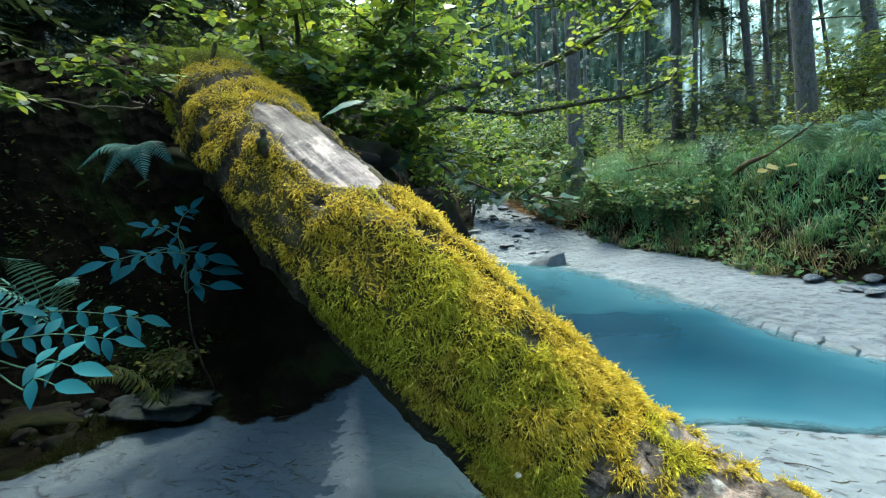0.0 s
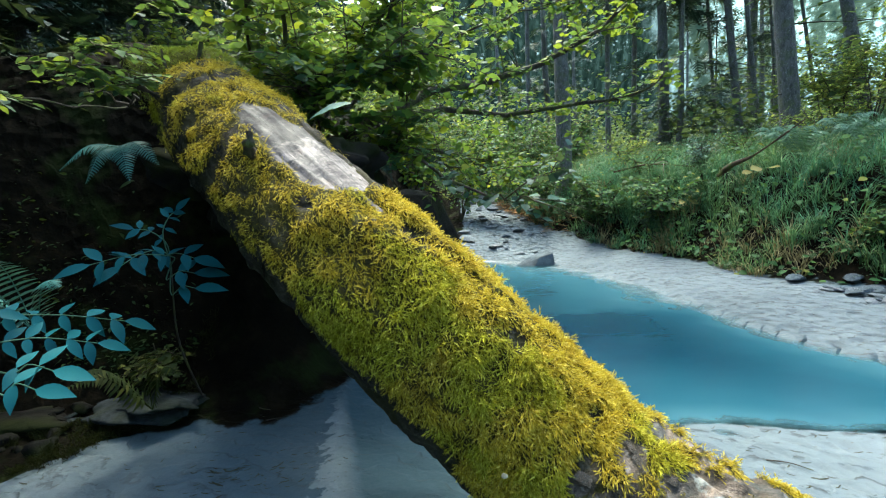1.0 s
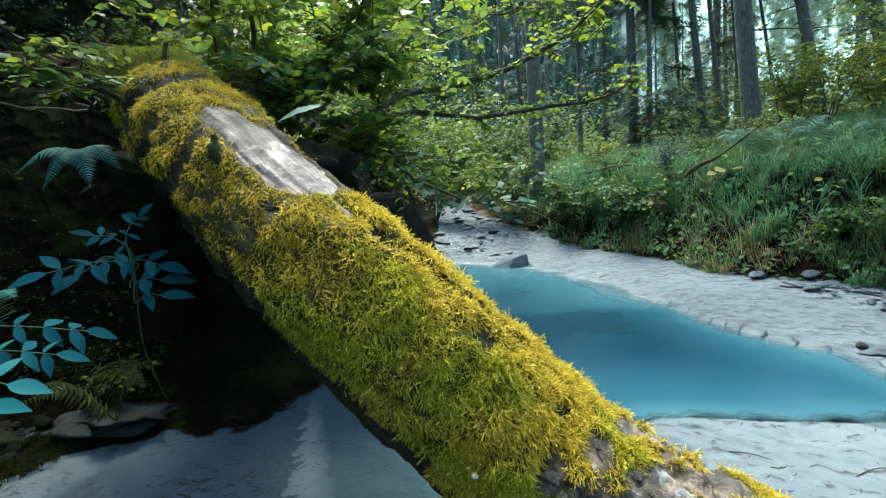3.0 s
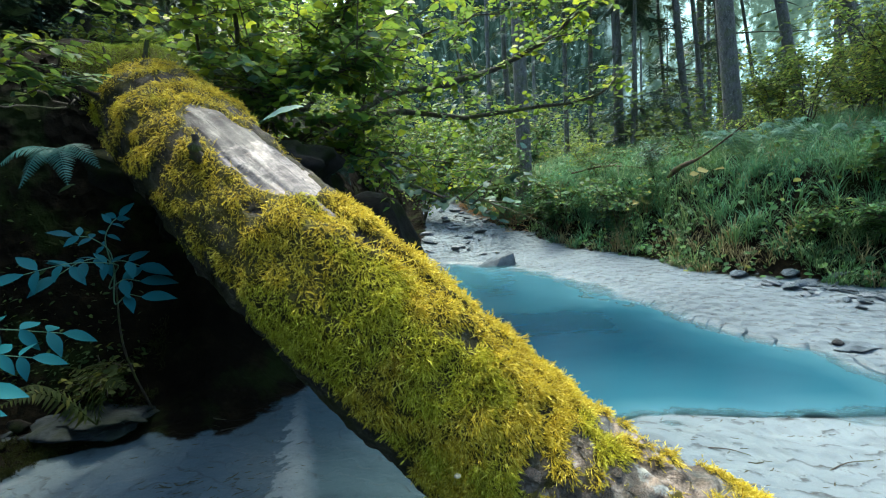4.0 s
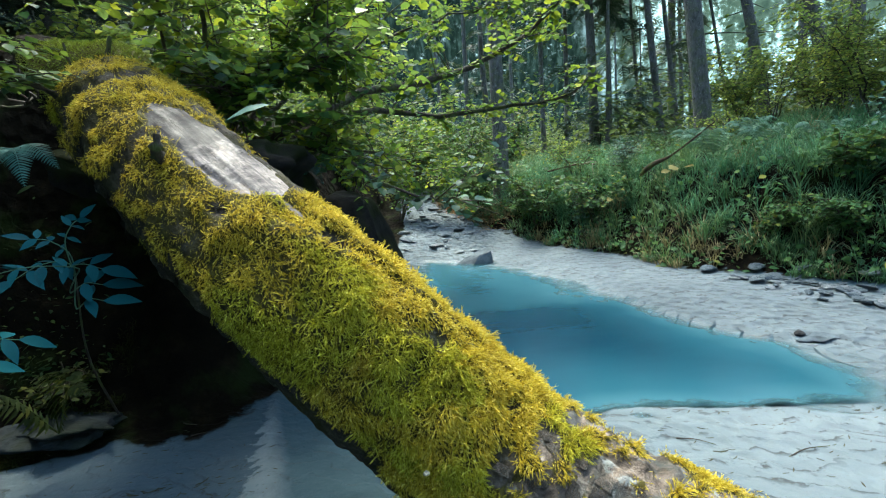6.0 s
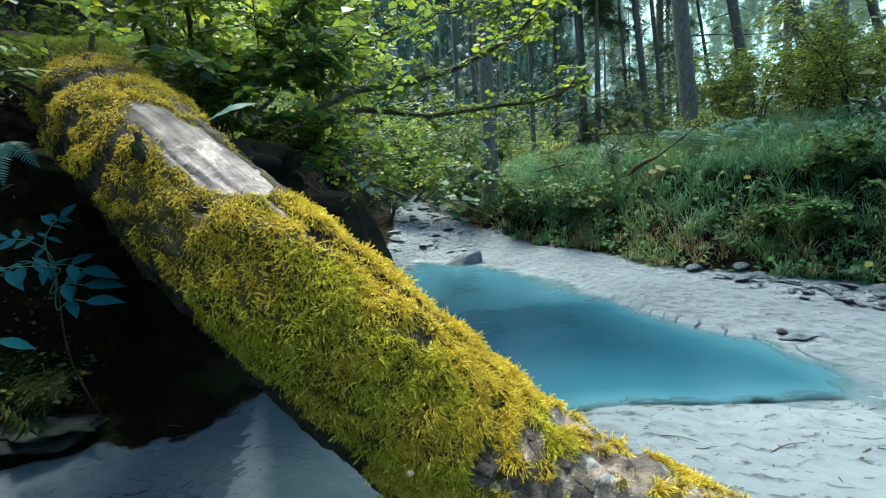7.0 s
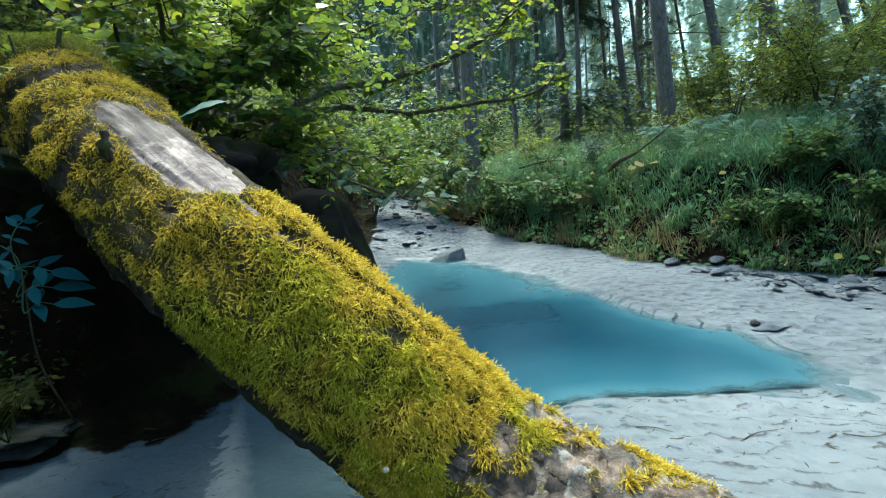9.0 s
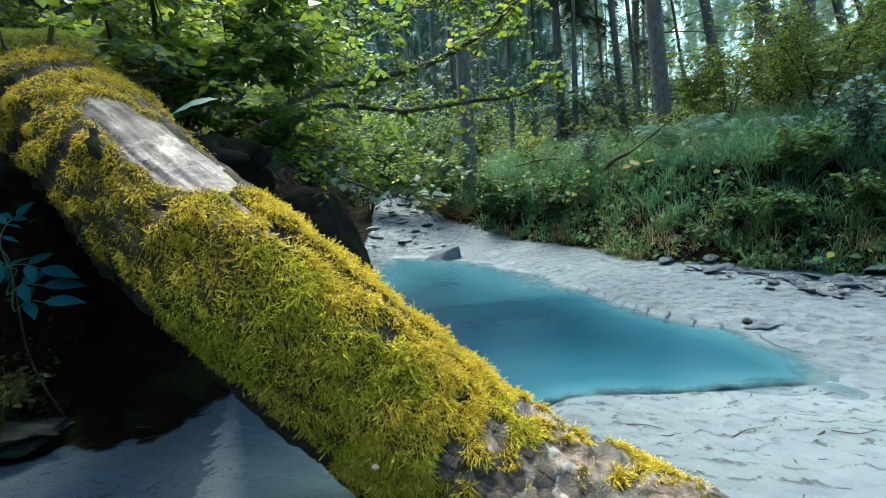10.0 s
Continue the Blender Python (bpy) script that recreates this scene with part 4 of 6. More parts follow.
def build_dark_moss():
    """Dark moss and humus in crumbs over the stones at the bank foot."""
    r = np.random.default_rng(47)
    n = 11000
    x = r.uniform(-2.5, -1.3, n)
    y = np.interp(x, [-2.5, -1.75, -1.55, -1.3], [1.32, 1.44, 1.75, 1.9]) + r.random(n) * 0.42
    ok = fbm(np.stack([x * 7, y * 7, x * 0], 1), 3, 14) > -0.12
    x, y = x[ok], y[ok]
    P = np.stack([x, y, height(x, y) + 0.07 * np.abs(fbm(np.stack([x * 14, y * 14, x * 0], 1), 2, 15))], 1)
    out = r.normal(0, 0.7, P.shape) + (0, -0.2, 1)
    tv, tf = shoot_shape()
    v, f = strewn(tv, tf, P, turns(out, r.normal(0, 1, P.shape)), r.uniform(0.015, 0.034, len(x)))
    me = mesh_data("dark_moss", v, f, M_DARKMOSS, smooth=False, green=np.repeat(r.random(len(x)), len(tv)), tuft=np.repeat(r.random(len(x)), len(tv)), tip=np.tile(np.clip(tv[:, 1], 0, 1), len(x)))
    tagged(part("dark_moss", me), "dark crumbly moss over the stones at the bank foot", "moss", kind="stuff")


def build_mushroom():
    p, o, _ = (q[0] for q in log_point(np.array([0.59]), np.array([86.0]), 0.012))
    m = thing("small_mushroom", "tiny pale mushroom growing among the moss", "mushroom", at=p)
    pts = bent([(0, 0, 0), tuple(o * 0.012 + np.array([0, 0, 0.006])), tuple(o * 0.02 + np.array([0, 0, 0.016]))], 6)
    part("stem", mesh_data("stem", *tube(pts, np.full(6, 0.002), 6), M_CAP), m)
    prof = bent([pts[-1] - (0, 0, 0.004), pts[-1], pts[-1] + (0, 0, 0.004), pts[-1] + (0, 0, 0.006)], 8)
    part("cap", mesh_data("cap", *tube(prof, np.array([0.006, 0.0085, 0.0088, 0.0082, 0.007, 0.0055, 0.003, 0.0006]), 12), M_CAP), m)


fallen_log = build_log()
build_mushroom()
build_moss_mound()
build_dark_moss()

# ---- stones ----
def stone_mesh(name, size, seed, mat, rough=0.22, facets=7, pit=None, detail=3, cut=(0.55, 0.85), smooth=True):
    bm = bmesh.new()
    bmesh.ops.create_icosphere(bm, subdivisions=detail, radius=1.0)
    v = np.array([q.co[:] for q in bm.verts])
    f = np.array([[q.index for q in face.verts] for face in bm.faces])
    bm.free()
    r = np.random.default_rng(seed)
    for n, d in zip(unit(r.normal(0, 1, (facets, 3))), r.uniform(*cut, facets)):
        over = np.maximum(0, v @ n - d)
        v = v - 0.92 * over[:, None] * n
    v = v * (1 + rough * fbm(v * 1.6 + seed, 3, seed))[:, None] * (1 + 0.05 * fbm(v * 6 + seed, 2, seed + 3))[:, None]
    v = v * np.array(size)
    if pit:
        p, rad, deep = np.array(pit[:3]), pit[3], pit[4]
        d = np.linalg.norm(v - p, axis=1)
        v[:, 2] -= deep * sm(rad, rad * 0.4, d)
    return mesh_data(name, v, f, mat, smooth=smooth)


def stone(name, x, y, size, seed, mat, label, group="", sink=0.35, turn=0.0, tilt=0.0, z=None, **more):
    ob = part(name, stone_mesh(name, size, seed, mat, **more))
    z = float(height(np.array([x]), np.array([y]))[0]) if z is None else z
    ob.matrix_basis = pose(x, y, z + size[2] * (1 - 2 * sink), tilt, 0, turn)
    return tagged(ob, label, "stone", group)


def hull_stone(name, x, y, z, corners, seed, label):
    """An angular stone: the hull of a few corners, its edges worn."""
    bm = bmesh.new()
    for c in corners:
        bm.verts.new(c)
    bmesh.ops.convex_hull(bm, input=bm.verts)
    bmesh.ops.bevel(bm, geom=list(bm.edges), offset=0.012, segments=2, affect="EDGES", profile=0.6)
    bmesh.ops.triangulate(bm, faces=list(bm.faces))
    bmesh.ops.subdivide_edges(bm, edges=list(bm.edges), cuts=2, use_grid_fill=True)
    bmesh.ops.triangulate(bm, faces=list(bm.faces))
    v = np.array([q.co[:] for q in bm.verts])
    v = v + 0.012 * np.stack([fbm(v * 9, 3, seed), fbm(v * 9, 3, seed + 5), fbm(v * 9, 3, seed + 9)], 1)
    bm.verts.index_update()
    f = np.array([[q.index for q in face.verts] for face in bm.faces])
    bm.free()
    ob = part(name, mesh_data(name, v, f, M_STONE, smooth=False))
    ob.matrix_basis = pose(x, y, z, 0, 0, -6)
    return tagged(ob, label, "stone")


def build_stones():
    hull_stone("pool_stone", 1.24, 5.85, 0.02, ((-0.34, 0.0, -0.08), (-0.3, 0.14, -0.08), (0.24, -0.13, -0.08), (0.27, 0.12, -0.08), (0.22, -0.06, 0.15), (0.17, 0.09, 0.16), (-0.1, 0.05, 0.07), (-0.08, -0.15, -0.08), (0.05, -0.08, 0.09)), 3, "wedge-shaped grey stone at the head of the pool")
    stone("silted_stone", 2.67, 2.17, (0.17, 0.1, 0.024), 8, M_STONE, "flat silt-covered stone lying at the pool rim", turn=8, sink=0.42, z=0.012, rough=0.35, detail=4)
    stone("dark_pebble", 2.56, 2.22, (0.034, 0.028, 0.02), 9, M_WETSTONE, "dark wet pebble beside the flat silted stone", sink=0.2, z=0.022)
    stone("bank_boulder", -0.22, 3.55, (0.52, 0.5, 0.62), 12, M_DARKSTONE, "dark mossy boulder at the foot of the bank", sink=0.18, z=0.1, detail=4, rough=0.3)
    stone("bank_boulder", -0.62, 3.05, (0.4, 0.36, 0.5), 15, M_DARKSTONE, "dark mossy boulder under the fallen log", sink=0.2, z=0.1, rough=0.3)
    stone("ledge_slab", -1.5, 1.98, (0.42, 0.24, 0.05), 21, M_SLAB, "flat grey rock slab sticking out of the bank", turn=-28, tilt=-8, sink=0.1, z=0.1, facets=12, rough=0.9, detail=5)
    # added lip that roofs the hollow and keeps sky light out
    stone("earth_overhang", -1.28, 2.66, (0.85, 0.5, 0.42), 19, M_DARKSTONE, "dark earth and rock lip added to shade the hollow", sink=0.5, z=1.18, rough=0.7, detail=5, turn=-30, facets=12)
    stone("ledge_slab", -2.1, 1.9, (0.28, 0.18, 0.06), 22, M_DARKSTONE, "mossy rock slab below the seedlings", turn=-15, sink=0.45, rough=0.6, facets=16, detail=4)
    r = np.random.default_rng(77)
    for i in range(16):
        x = -2.9 + 1.3 * r.random()
        y = 1.93 - 0.2 * (x + 1.7) + r.normal(0, 0.09)
        a = r.uniform(0.03, 0.08)
        stone("mossy_stone", x, y, (a, a * r.uniform(0.5, 0.8), a * r.uniform(0.25, 0.42)), 30 + i, M_DARKSTONE if i % 3 else M_SLAB, "low dark stone half sunk at the bank foot", "stones at the bank foot", turn=i * 50, rough=0.45, facets=11, sink=0.3)
    for i in range(22):
        x = r.uniform(-2.4, -1.8)
        y = r.uniform(1.66, 1.95)
        a = r.uniform(0.022, 0.075)
        stone("mossy_stone", x, y, (a, a * r.uniform(0.5, 0.8), a * r.uniform(0.35, 0.6)), 130 + i, M_DARKSTONE, "low dark stone half sunk at the bank foot", "stones at the bank foot", turn=i * 70, rough=0.5, facets=11, sink=0.35)
    r = np.random.default_rng(5)
    slabs = [stone_mesh("slab", (1.25, 0.8, 0.3), 50 + i, M_STONE, detail=2, facets=12, cut=(0.3, 0.62), rough=0.06, smooth=False) for i in range(5)]
    pale = [stone_mesh("pale_slab", (1.25, 0.85, 0.26), 60 + i, M_PALESTONE, detail=2, facets=12, cut=(0.3, 0.62), rough=0.06, smooth=False) for i in range(3)]
    near = []
    # shore of the right bank
    foot = np.array([(2.9, 4.2), (3.3, 3.5), (3.85, 2.75), (4.6, 2.15)])
    while len(near) < 195:
        t = 0.95 + 1.6 * r.random() ** 0.75
        i = int(min(t, 2.999))
        p = foot[i] + (foot[i + 1] - foot[i]) * (t - i) + np.array([-0.6, -0.45]) * abs(r.normal(0, 0.42)) * min(1.0, 0.2 + (t - 0.9) * 0.6) + r.normal(0, 0.05, 2)
        near.append((*p, r.uniform(0.025, 0.075) * (1.7 if r.random() < 0.15 else 1), "stones on the shore"))
    near += [(3.5, 3.6, 0.15, "stones on the shore"), (3.72, 3.32, 0.15, "stones on the shore"), (4.25, 2.6, 0.2, "stones on the shore"), (3.2, 3.85, 0.16, "stones on the shore"), (4.0, 2.95, 0.14, "stones on the shore")]
    # upstream
    for _ in range(70):
        near.append((r.uniform(0.35, 1.7), r.uniform(6.5, 11.0), r.uniform(0.04, 0.17), "stones in the upstream bed"))
    for i in range(26):
        near.append((r.uniform(0.4, 1.1), r.uniform(10, 12.5), r.uniform(0.08, 0.22), "stones in the upstream bed"))
    zs = height(np.array([n[0] for n in near]), np.array([n[1] for n in near]))
    for k, ((x, y, s, g), z) in enumerate(zip(near, zs)):
        me = (pale if r.random() < 0.5 else slabs)[k % 3]
        ob = part("shore_stone", me)
        ob.matrix_basis = pose(x, y, z + 0.16 * s, r.uniform(-12, 12), r.uniform(-12, 12), r.uniform(0, 360)) @ Matrix.Diagonal((s, s, s, 1))
        tagged(ob, "small flat grey stone lying on the pale silt", "stone", g)


build_stones()

# ---- trees of the wood ----
def needle_spray():
    """A drooping flat twig of fir: a midrib with side twigs, length 1."""
    v, f = [], []
    for k in range(6):
        t = 0.12 + k * 0.15
        for side in (-1, 1):
            L = 0.42 * (1.05 - t)
            a = np.array([0, t, -0.25 * t * t])
            b = a + np.array([side * L, L * 0.7, -0.12 * L])
            w = np.array([0.0, 0.055, 0.0])
            v += [a - w, a + w, b]
            f.append([len(v) - 3, len(v) - 2, len(v) - 1])
    v += [(-0.03, 0, 0), (0.03, 0, 0), (0, 1.05, -0.28)]
    f.append([len(v) - 3, len(v) - 2, len(v) - 1])
    return np.array(v, float), np.array(f)


def conifer(x, y, dia, lean, tall, first, seed, label, dead=True, reach=1.6, thick=70, steps=8):
    r = np.random.default_rng(seed)
    z = float(height(np.array([x]), np.array([y]))[0])
    tree = thing("spruce_tree", label, "tree", "trees of the wood", at=(x, y, z - 0.15))
    n = 26
    t = np.linspace(0, 1, n)
    hgt = t * tall
    # the lean eases off higher up
    off = np.array([lean[0], lean[1]])[None] * (np.minimum(hgt, 5) + 0.25 * np.maximum(hgt - 5, 0))[:, None]
    pts = np.column_stack([off + 0.03 * np.column_stack([np.sin(hgt * 0.7 + seed), np.cos(hgt * 0.5 + seed)]), hgt])
    rad = dia / 2 * (1 - 0.75 * t) * (1 + 0.35 * np.exp(-hgt * 3.5))
    part("trunk", mesh_data("trunk", *tube(pts, rad, 18, 0.06, seed), M_SPRUCE), tree)
    if dead:
        for k in range(30):
            hh = r.uniform(0.6, 5.5)
            i = np.interp(hh, hgt, np.arange(n))
            c = np.array([np.interp(hh, hgt, pts[:, j]) for j in range(3)])
            th = r.uniform(0, 6.283)
            o = np.array([math.cos(th), math.sin(th), 0.0])
            L = r.uniform(0.05, 0.14) if r.random() < 0.6 else r.uniform(0.3, 0.9)
            ra = np.interp(hh, hgt, rad)
            q = bent([c + o * ra * 0.8, c + o * (ra + L * 0.5) + (0, 0, -0.02), c + o * (ra + L) + (0, 0, -0.1 * L)], 5)
            part("dead_branch", mesh_data("dead_branch", *tube(q, np.linspace(0.016, 0.004, 5), 5), M_DARKBARK), tree)
    tv, tf = needle_spray()
    P, W, Z = [], [], []
    for k in range(thick):
        hh = first + (tall - first) * r.random() ** 1.3
        c = np.array([np.interp(hh, hgt, pts[:, j]) for j in range(3)])
        th = r.uniform(0, 6.283)
        L = reach * (1 - 0.8 * (hh - first) / (tall - first)) * r.uniform(0.6, 1.1)
        o = np.array([math.cos(th), math.sin(th), 0.0])
        side = np.array([-o[1], o[0], 0])
        for u in np.linspace(0.2, 1, steps):
            for sgn in (-1, 1):
                P.append(c + o * L * u + np.array([0, 0, -0.35 * L * u * u]))
                W.append(o * 0.8 + side * sgn * 0.6 + np.array([0, 0, -0.3]) + r.normal(0, 0.2, 3))
                Z.append(r.uniform(0.3, 0.55) * 8 / (4 + steps / 2) * min(1.2, 0.5 + L / 2))
    P, W, Z = np.array(P), np.array(W), np.array(Z)
    v, f = strewn(tv, tf, P, turns(W, np.array([0, 0, 1.0]) + r.normal(0, 0.25, (len(P), 3))), Z)
    tagged(part("crown", mesh_data("crown", v, f, M_NEEDLE, smooth=False), tree, "dark drooping needle boughs"), kind="stuff")
    return tree


SPRUCE = "tall grey spruce trunk with short dead branch stubs"
THIN = "slim dark conifer trunk standing in the wood"
for k, (x, y, dia, lx, ly, first, label) in enumerate((
        (5.45, 6.8, 0.27, -0.135, 0.0, 6.0, SPRUCE), (8.6, 9.0, 0.23, -0.249, 0.0, 5.5, SPRUCE), (9.1, 7.9, 0.25, -0.347, 0.0, 5.5, SPRUCE),
        (7.09, 10.6, 0.18, -0.107, 0.0, 5.0, THIN), (8.31, 11.6, 0.13, -0.133, 0.0, 5.0, THIN), (10.25, 13.5, 0.09, -0.118, 0.0, 5.0, THIN),
        (10.65, 12.5, 0.10, -0.218, 0.0, 5.0, THIN), (5.74, 11.4, 0.25, -0.033, 0.0, 3.5, THIN), (2.35, 8.45, 0.29, 0.002, 0.0, 4.0, THIN),
        (13.21, 9.5, 0.21, -0.433, 0.0, 4.5, THIN), (17.8, 12.0, 0.17, -0.56, 0.0, 4.5, THIN), (5.16, 13.5, 0.16, -0.013, 0.0, 3.5, THIN),
        (6.34, 14.5, 0.17, -0.01, 0.0, 3.5, THIN), (7.04, 13.0, 0.14, -0.028, 0.0, 4.0, THIN), (2.83, 14.0, 0.16, 0.026, 0.0, 3.0, THIN), (9.25, 15.0, 0.13, -0.081, 0.0, 4.0, THIN))):
    conifer(x, y, dia, (lx, ly), 15.0, first + (0.8 if x > 5 else 4.0), 100 + k, label, dead=k in (0, 1, 2, 3), reach=1.7 if x > 5 else 1.1, thick=40 if x > 5 else 26, steps=5)
r8 = np.random.default_rng(88)
for k in range(26):
    a, d = math.radians(r8.uniform(-52, 62)), r8.uniform(17, 44)
    conifer(d * math.sin(a), d * math.cos(a), r8.uniform(0.18, 0.42), (r8.normal(-0.03, 0.03), r8.normal(0, 0.02)), r8.uniform(13, 18), r8.uniform(2.5, 6), 200 + k, "distant dark conifer in the hazy wood", dead=False, reach=1.5, thick=34, steps=5)
# young firs between the trunks
for k in range(26):
    a, d = math.radians(r8.uniform(-40, 66)), r8.uniform(12, 30)
    x, y = d * math.sin(a), d * math.cos(a)
    if inside_depth(np.array([x]), np.array([y]), RIGHT_LAND)[0] > 4 or x < -1.5:
        conifer(x, y, 0.12, (0.0, 0.0), r8.uniform(3.5, 8), 0.5, 260 + k, "young fir growing between the tall trunks", dead=False, reach=1.5, thick=38, steps=6)
for k, (x, y, tall) in enumerate(((-3.3, 5.4, 5.0), (-4.1, 4.7, 5.0), (-4.6, 7.4, 7.0))):
    conifer(x, y, 0.1, (0.0, 0.0), tall, 0.4, 290 + k, "young fir in the shade of the bank", dead=False, reach=1.5, thick=70)
# closing trees, mostly unseen, added beside and behind the camera to block sky light
for k, (x, y) in enumerate(((-4.3, 3.4), (-6.5, 3.0), (-8, 6.5), (-3.6, 0.6), (-4.4, 1.6), (-5.5, -1.5), (-2.9, -1.9), (-3.6, -3.2), (-6.5, -5.0), (-3.0, -7.5), (-7, 9), (7.0, 0.6), (8.5, 2.2), (6.5, -1.5))):
    conifer(x, y, 0.34, (0.01, 0.0), 15.0, 2.3 if y > 1.2 else 3.6, 300 + k, "dark spruce added mostly out of view, its low boughs blocking sky light", dead=False, reach=2.6, thick=90, steps=4)

# ---- leafy shrubs ----
BROAD = leaf_shape((0.015, 0.24, 0.36, 0.38, 0.30, 0.16, 0.01), 0.16, 0.16, 0.012)
SMALL = leaf_shape((0.02, 0.34, 0.30, 0.01), 0.2, 0.15)
TINY = leaf_shape((0.06, 0.36, 0.02), 0.2, 0.1)
LANCE = leaf_shape((0.01, 0.13, 0.185, 0.19, 0.15, 0.08, 0.004), 0.25, 0.22)


def twigs_and_leaves(r, starts, dirs, length, per_twig, size, flat=0.75, droop=0.15):
    """Side twigs from given points: thin tubes, and the leaves along them (place, direction, normal, size)."""
    tubes, P, W, N, Z = [], [], [], [], []
    for p, d in zip(starts, dirs):
        L = r.uniform(*length)
        d = unit(d)
        pts = bent([p, p + d * L * 0.5 + np.array([0, 0, -droop * 0.15 * L]), p + d * L + np.array([0, 0, -droop * L])], 5)
        tubes.append(tube(pts, np.linspace(0.0035, 0.0012, 5), 4, cap=False))
        side = unit(np.cross(d, [0, 0, 1.0]))
        for k in range(per_twig):
            u = (k + 0.6) / per_twig
            q = np.array([np.interp(u * 4, range(5), pts[:, j]) for j in range(3)])
            sgn = 1 if k % 2 else -1
            w = d * 0.55 + side * sgn * 0.85 + np.array([0, 0, r.uniform(-0.35, 0.1)])
            P.append(q + r.normal(0, 0.008, 3))
            W.append(w + r.normal(0, 0.2, 3))
            N.append(np.array([0, 0, flat]) + r.normal(0, 0.33, 3))
            Z.append(r.uniform(*size) * (1.1 - 0.35 * u))
    return tubes, np.array(P), np.array(W), np.array(N), np.array(Z)


def limb_mesh(points, r0, r1, seed, n=22):
    pts = bent(points, n)
    pts[1:-1] += 0.012 * np.random.default_rng(seed).normal(0, 1, (n - 2, 3))
    return pts, mesh_data("limb", *tube(pts, np.linspace(r0, r1, n), 8, 0.15, seed), M_DARKBARK)


def build_hazel():
    r = np.random.default_rng(11)
    bush = thing("hazel_bush", "spreading hazel bush with yellow-green leaves over the stream", "bush", at=(0, 0, 0))
    root = (-0.95, 3.3, 1.45)
    limbs = [
        ([root, (-0.54, 2.95, 1.53), (-0.05, 3.33, 1.8), (0.5, 3.67, 1.96), (0.98, 3.74, 2.11), (1.26, 3.73, 2.26), (1.57, 3.65, 2.47)], 0.042, 0.012),
        ([root, (-0.38, 3.15, 1.62), (0.04, 3.94, 1.78), (0.54, 4.01, 1.72), (1.16, 4.08, 1.77), (1.77, 3.96, 1.82), (2.0, 3.93, 1.98)], 0.034, 0.009),
        ([root, (-0.9, 2.75, 1.72), (-0.55, 2.75, 1.88), (-0.3, 2.8, 2.15), (-0.15, 2.8, 2.5)], 0.022, 0.006),
        ([root, (-0.75, 2.6, 1.62), (-0.42, 2.5, 1.75), (-0.05, 2.55, 1.9)], 0.018, 0.005),
        ([root, (-0.7, 3.0, 1.45), (-0.35, 2.75, 1.38), (-0.15, 2.75, 1.42)], 0.02, 0.006),
        ([root, (-1.0, 3.0, 2.2), (-0.7, 2.9, 2.7), (-0.2, 3.0, 3.0)], 0.02, 0.006),
        ([root, (-0.5, 3.7, 2.0), (0.1, 4.2, 2.4), (0.8, 4.4, 2.7), (1.5, 4.5, 2.8)], 0.02, 0.006),
        ([root, (-0.4, 3.6, 1.5), (0.1, 4.2, 1.4), (0.5, 4.6, 1.25), (0.9, 4.9, 1.05)], 0.016, 0.004),
        ([root, (-0.3, 3.4, 1.4), (0.05, 3.7, 1.3), (0.35, 3.9, 1.1)], 0.014, 0.004),
        ([root, (-1.1, 2.8, 1.9), (-1.0, 2.4, 2.1), (-0.85, 2.2, 2.3)], 0.014, 0.004),
        ([root, (-0.6, 3.6, 2.2), (-0.2, 3.9, 2.6), (0.3, 4.0, 3.1)], 0.018, 0.005),
        ([root, (-0.8, 3.9, 2.1), (-0.6, 4.6, 2.6), (-0.3, 5.2, 3.0)], 0.02, 0.005),
        ([root, (-0.4, 2.8, 1.4), (-0.05, 2.4, 1.22), (0.18, 2.4, 1.08), (0.36, 2.4, 1.03), (0.5, 2.4, 0.95), (0.6, 2.4, 0.85)], 0.012, 0.003),
    ]
    S, D = [], []
    for k, (pts, r0, r1) in enumerate(limbs):
        line, me = limb_mesh(pts, r0, r1, 400 + k)
        part("limb", me, bush)
        count = (30, 28, 64, 54, 40, 60, 28, 28, 20, 34, 50, 44, 6)[k]
        for _ in range(count):
            i = r.integers(5 if k > 1 else 8, len(line))
            d = r.normal(0, 1, 3) * (1, 1, 0.45) + np.array([0.15, 0.5 if k < 2 else -0.1, 0.1])
            S.append(line[i])
            D.append(d)
        # second-order shoots reach out from the limb
        for _ in range(count // 3):
            i = r.integers(6, len(line))
            d = unit(r.normal(0, 1, 3) * (1, 1, 0.5) + np.array([0.1, -0.1, 0.35]))
            L = r.uniform(0.25, 0.6)
            q = bent([line[i], line[i] + d * L * 0.5 + (0, 0, 0.03), line[i] + d * L], 7)
            part("side_shoot", mesh_data("side_shoot", *tube(q, np.linspace(0.006, 0.002, 7), 5, cap=False), M_DARKBARK), bush)
            for u in (2, 4, 5, 6):
                S.append(q[u])
                D.append(unit(q[u] - q[u - 1]) * 0.4 + r.normal(0, 0.8, 3) * (1, 1, 0.4))
    tw, P, W, N, Z = twigs_and_leaves(r, S, D, (0.16, 0.36), 9, (0.044, 0.084))
    tagged(part("brushwood", mesh_data("brushwood", *joined(*tw), M_DARKBARK), bush), kind="stuff")
    # keep the leaves clear of the log and the eye
    ok = (P[:, 1] > 1.95) & ((P[:, 0] > -1.2) | (P[:, 2] > 1.9)) & (P[:, 2] < 1.45 + 0.42 * (P[:, 1] + 0.2))
    P, W, N, Z = P[ok], W[ok], N[ok], Z[ok]
    R = turns(W, N)
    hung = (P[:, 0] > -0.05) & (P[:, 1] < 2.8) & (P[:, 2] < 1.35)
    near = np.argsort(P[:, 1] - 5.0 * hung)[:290]
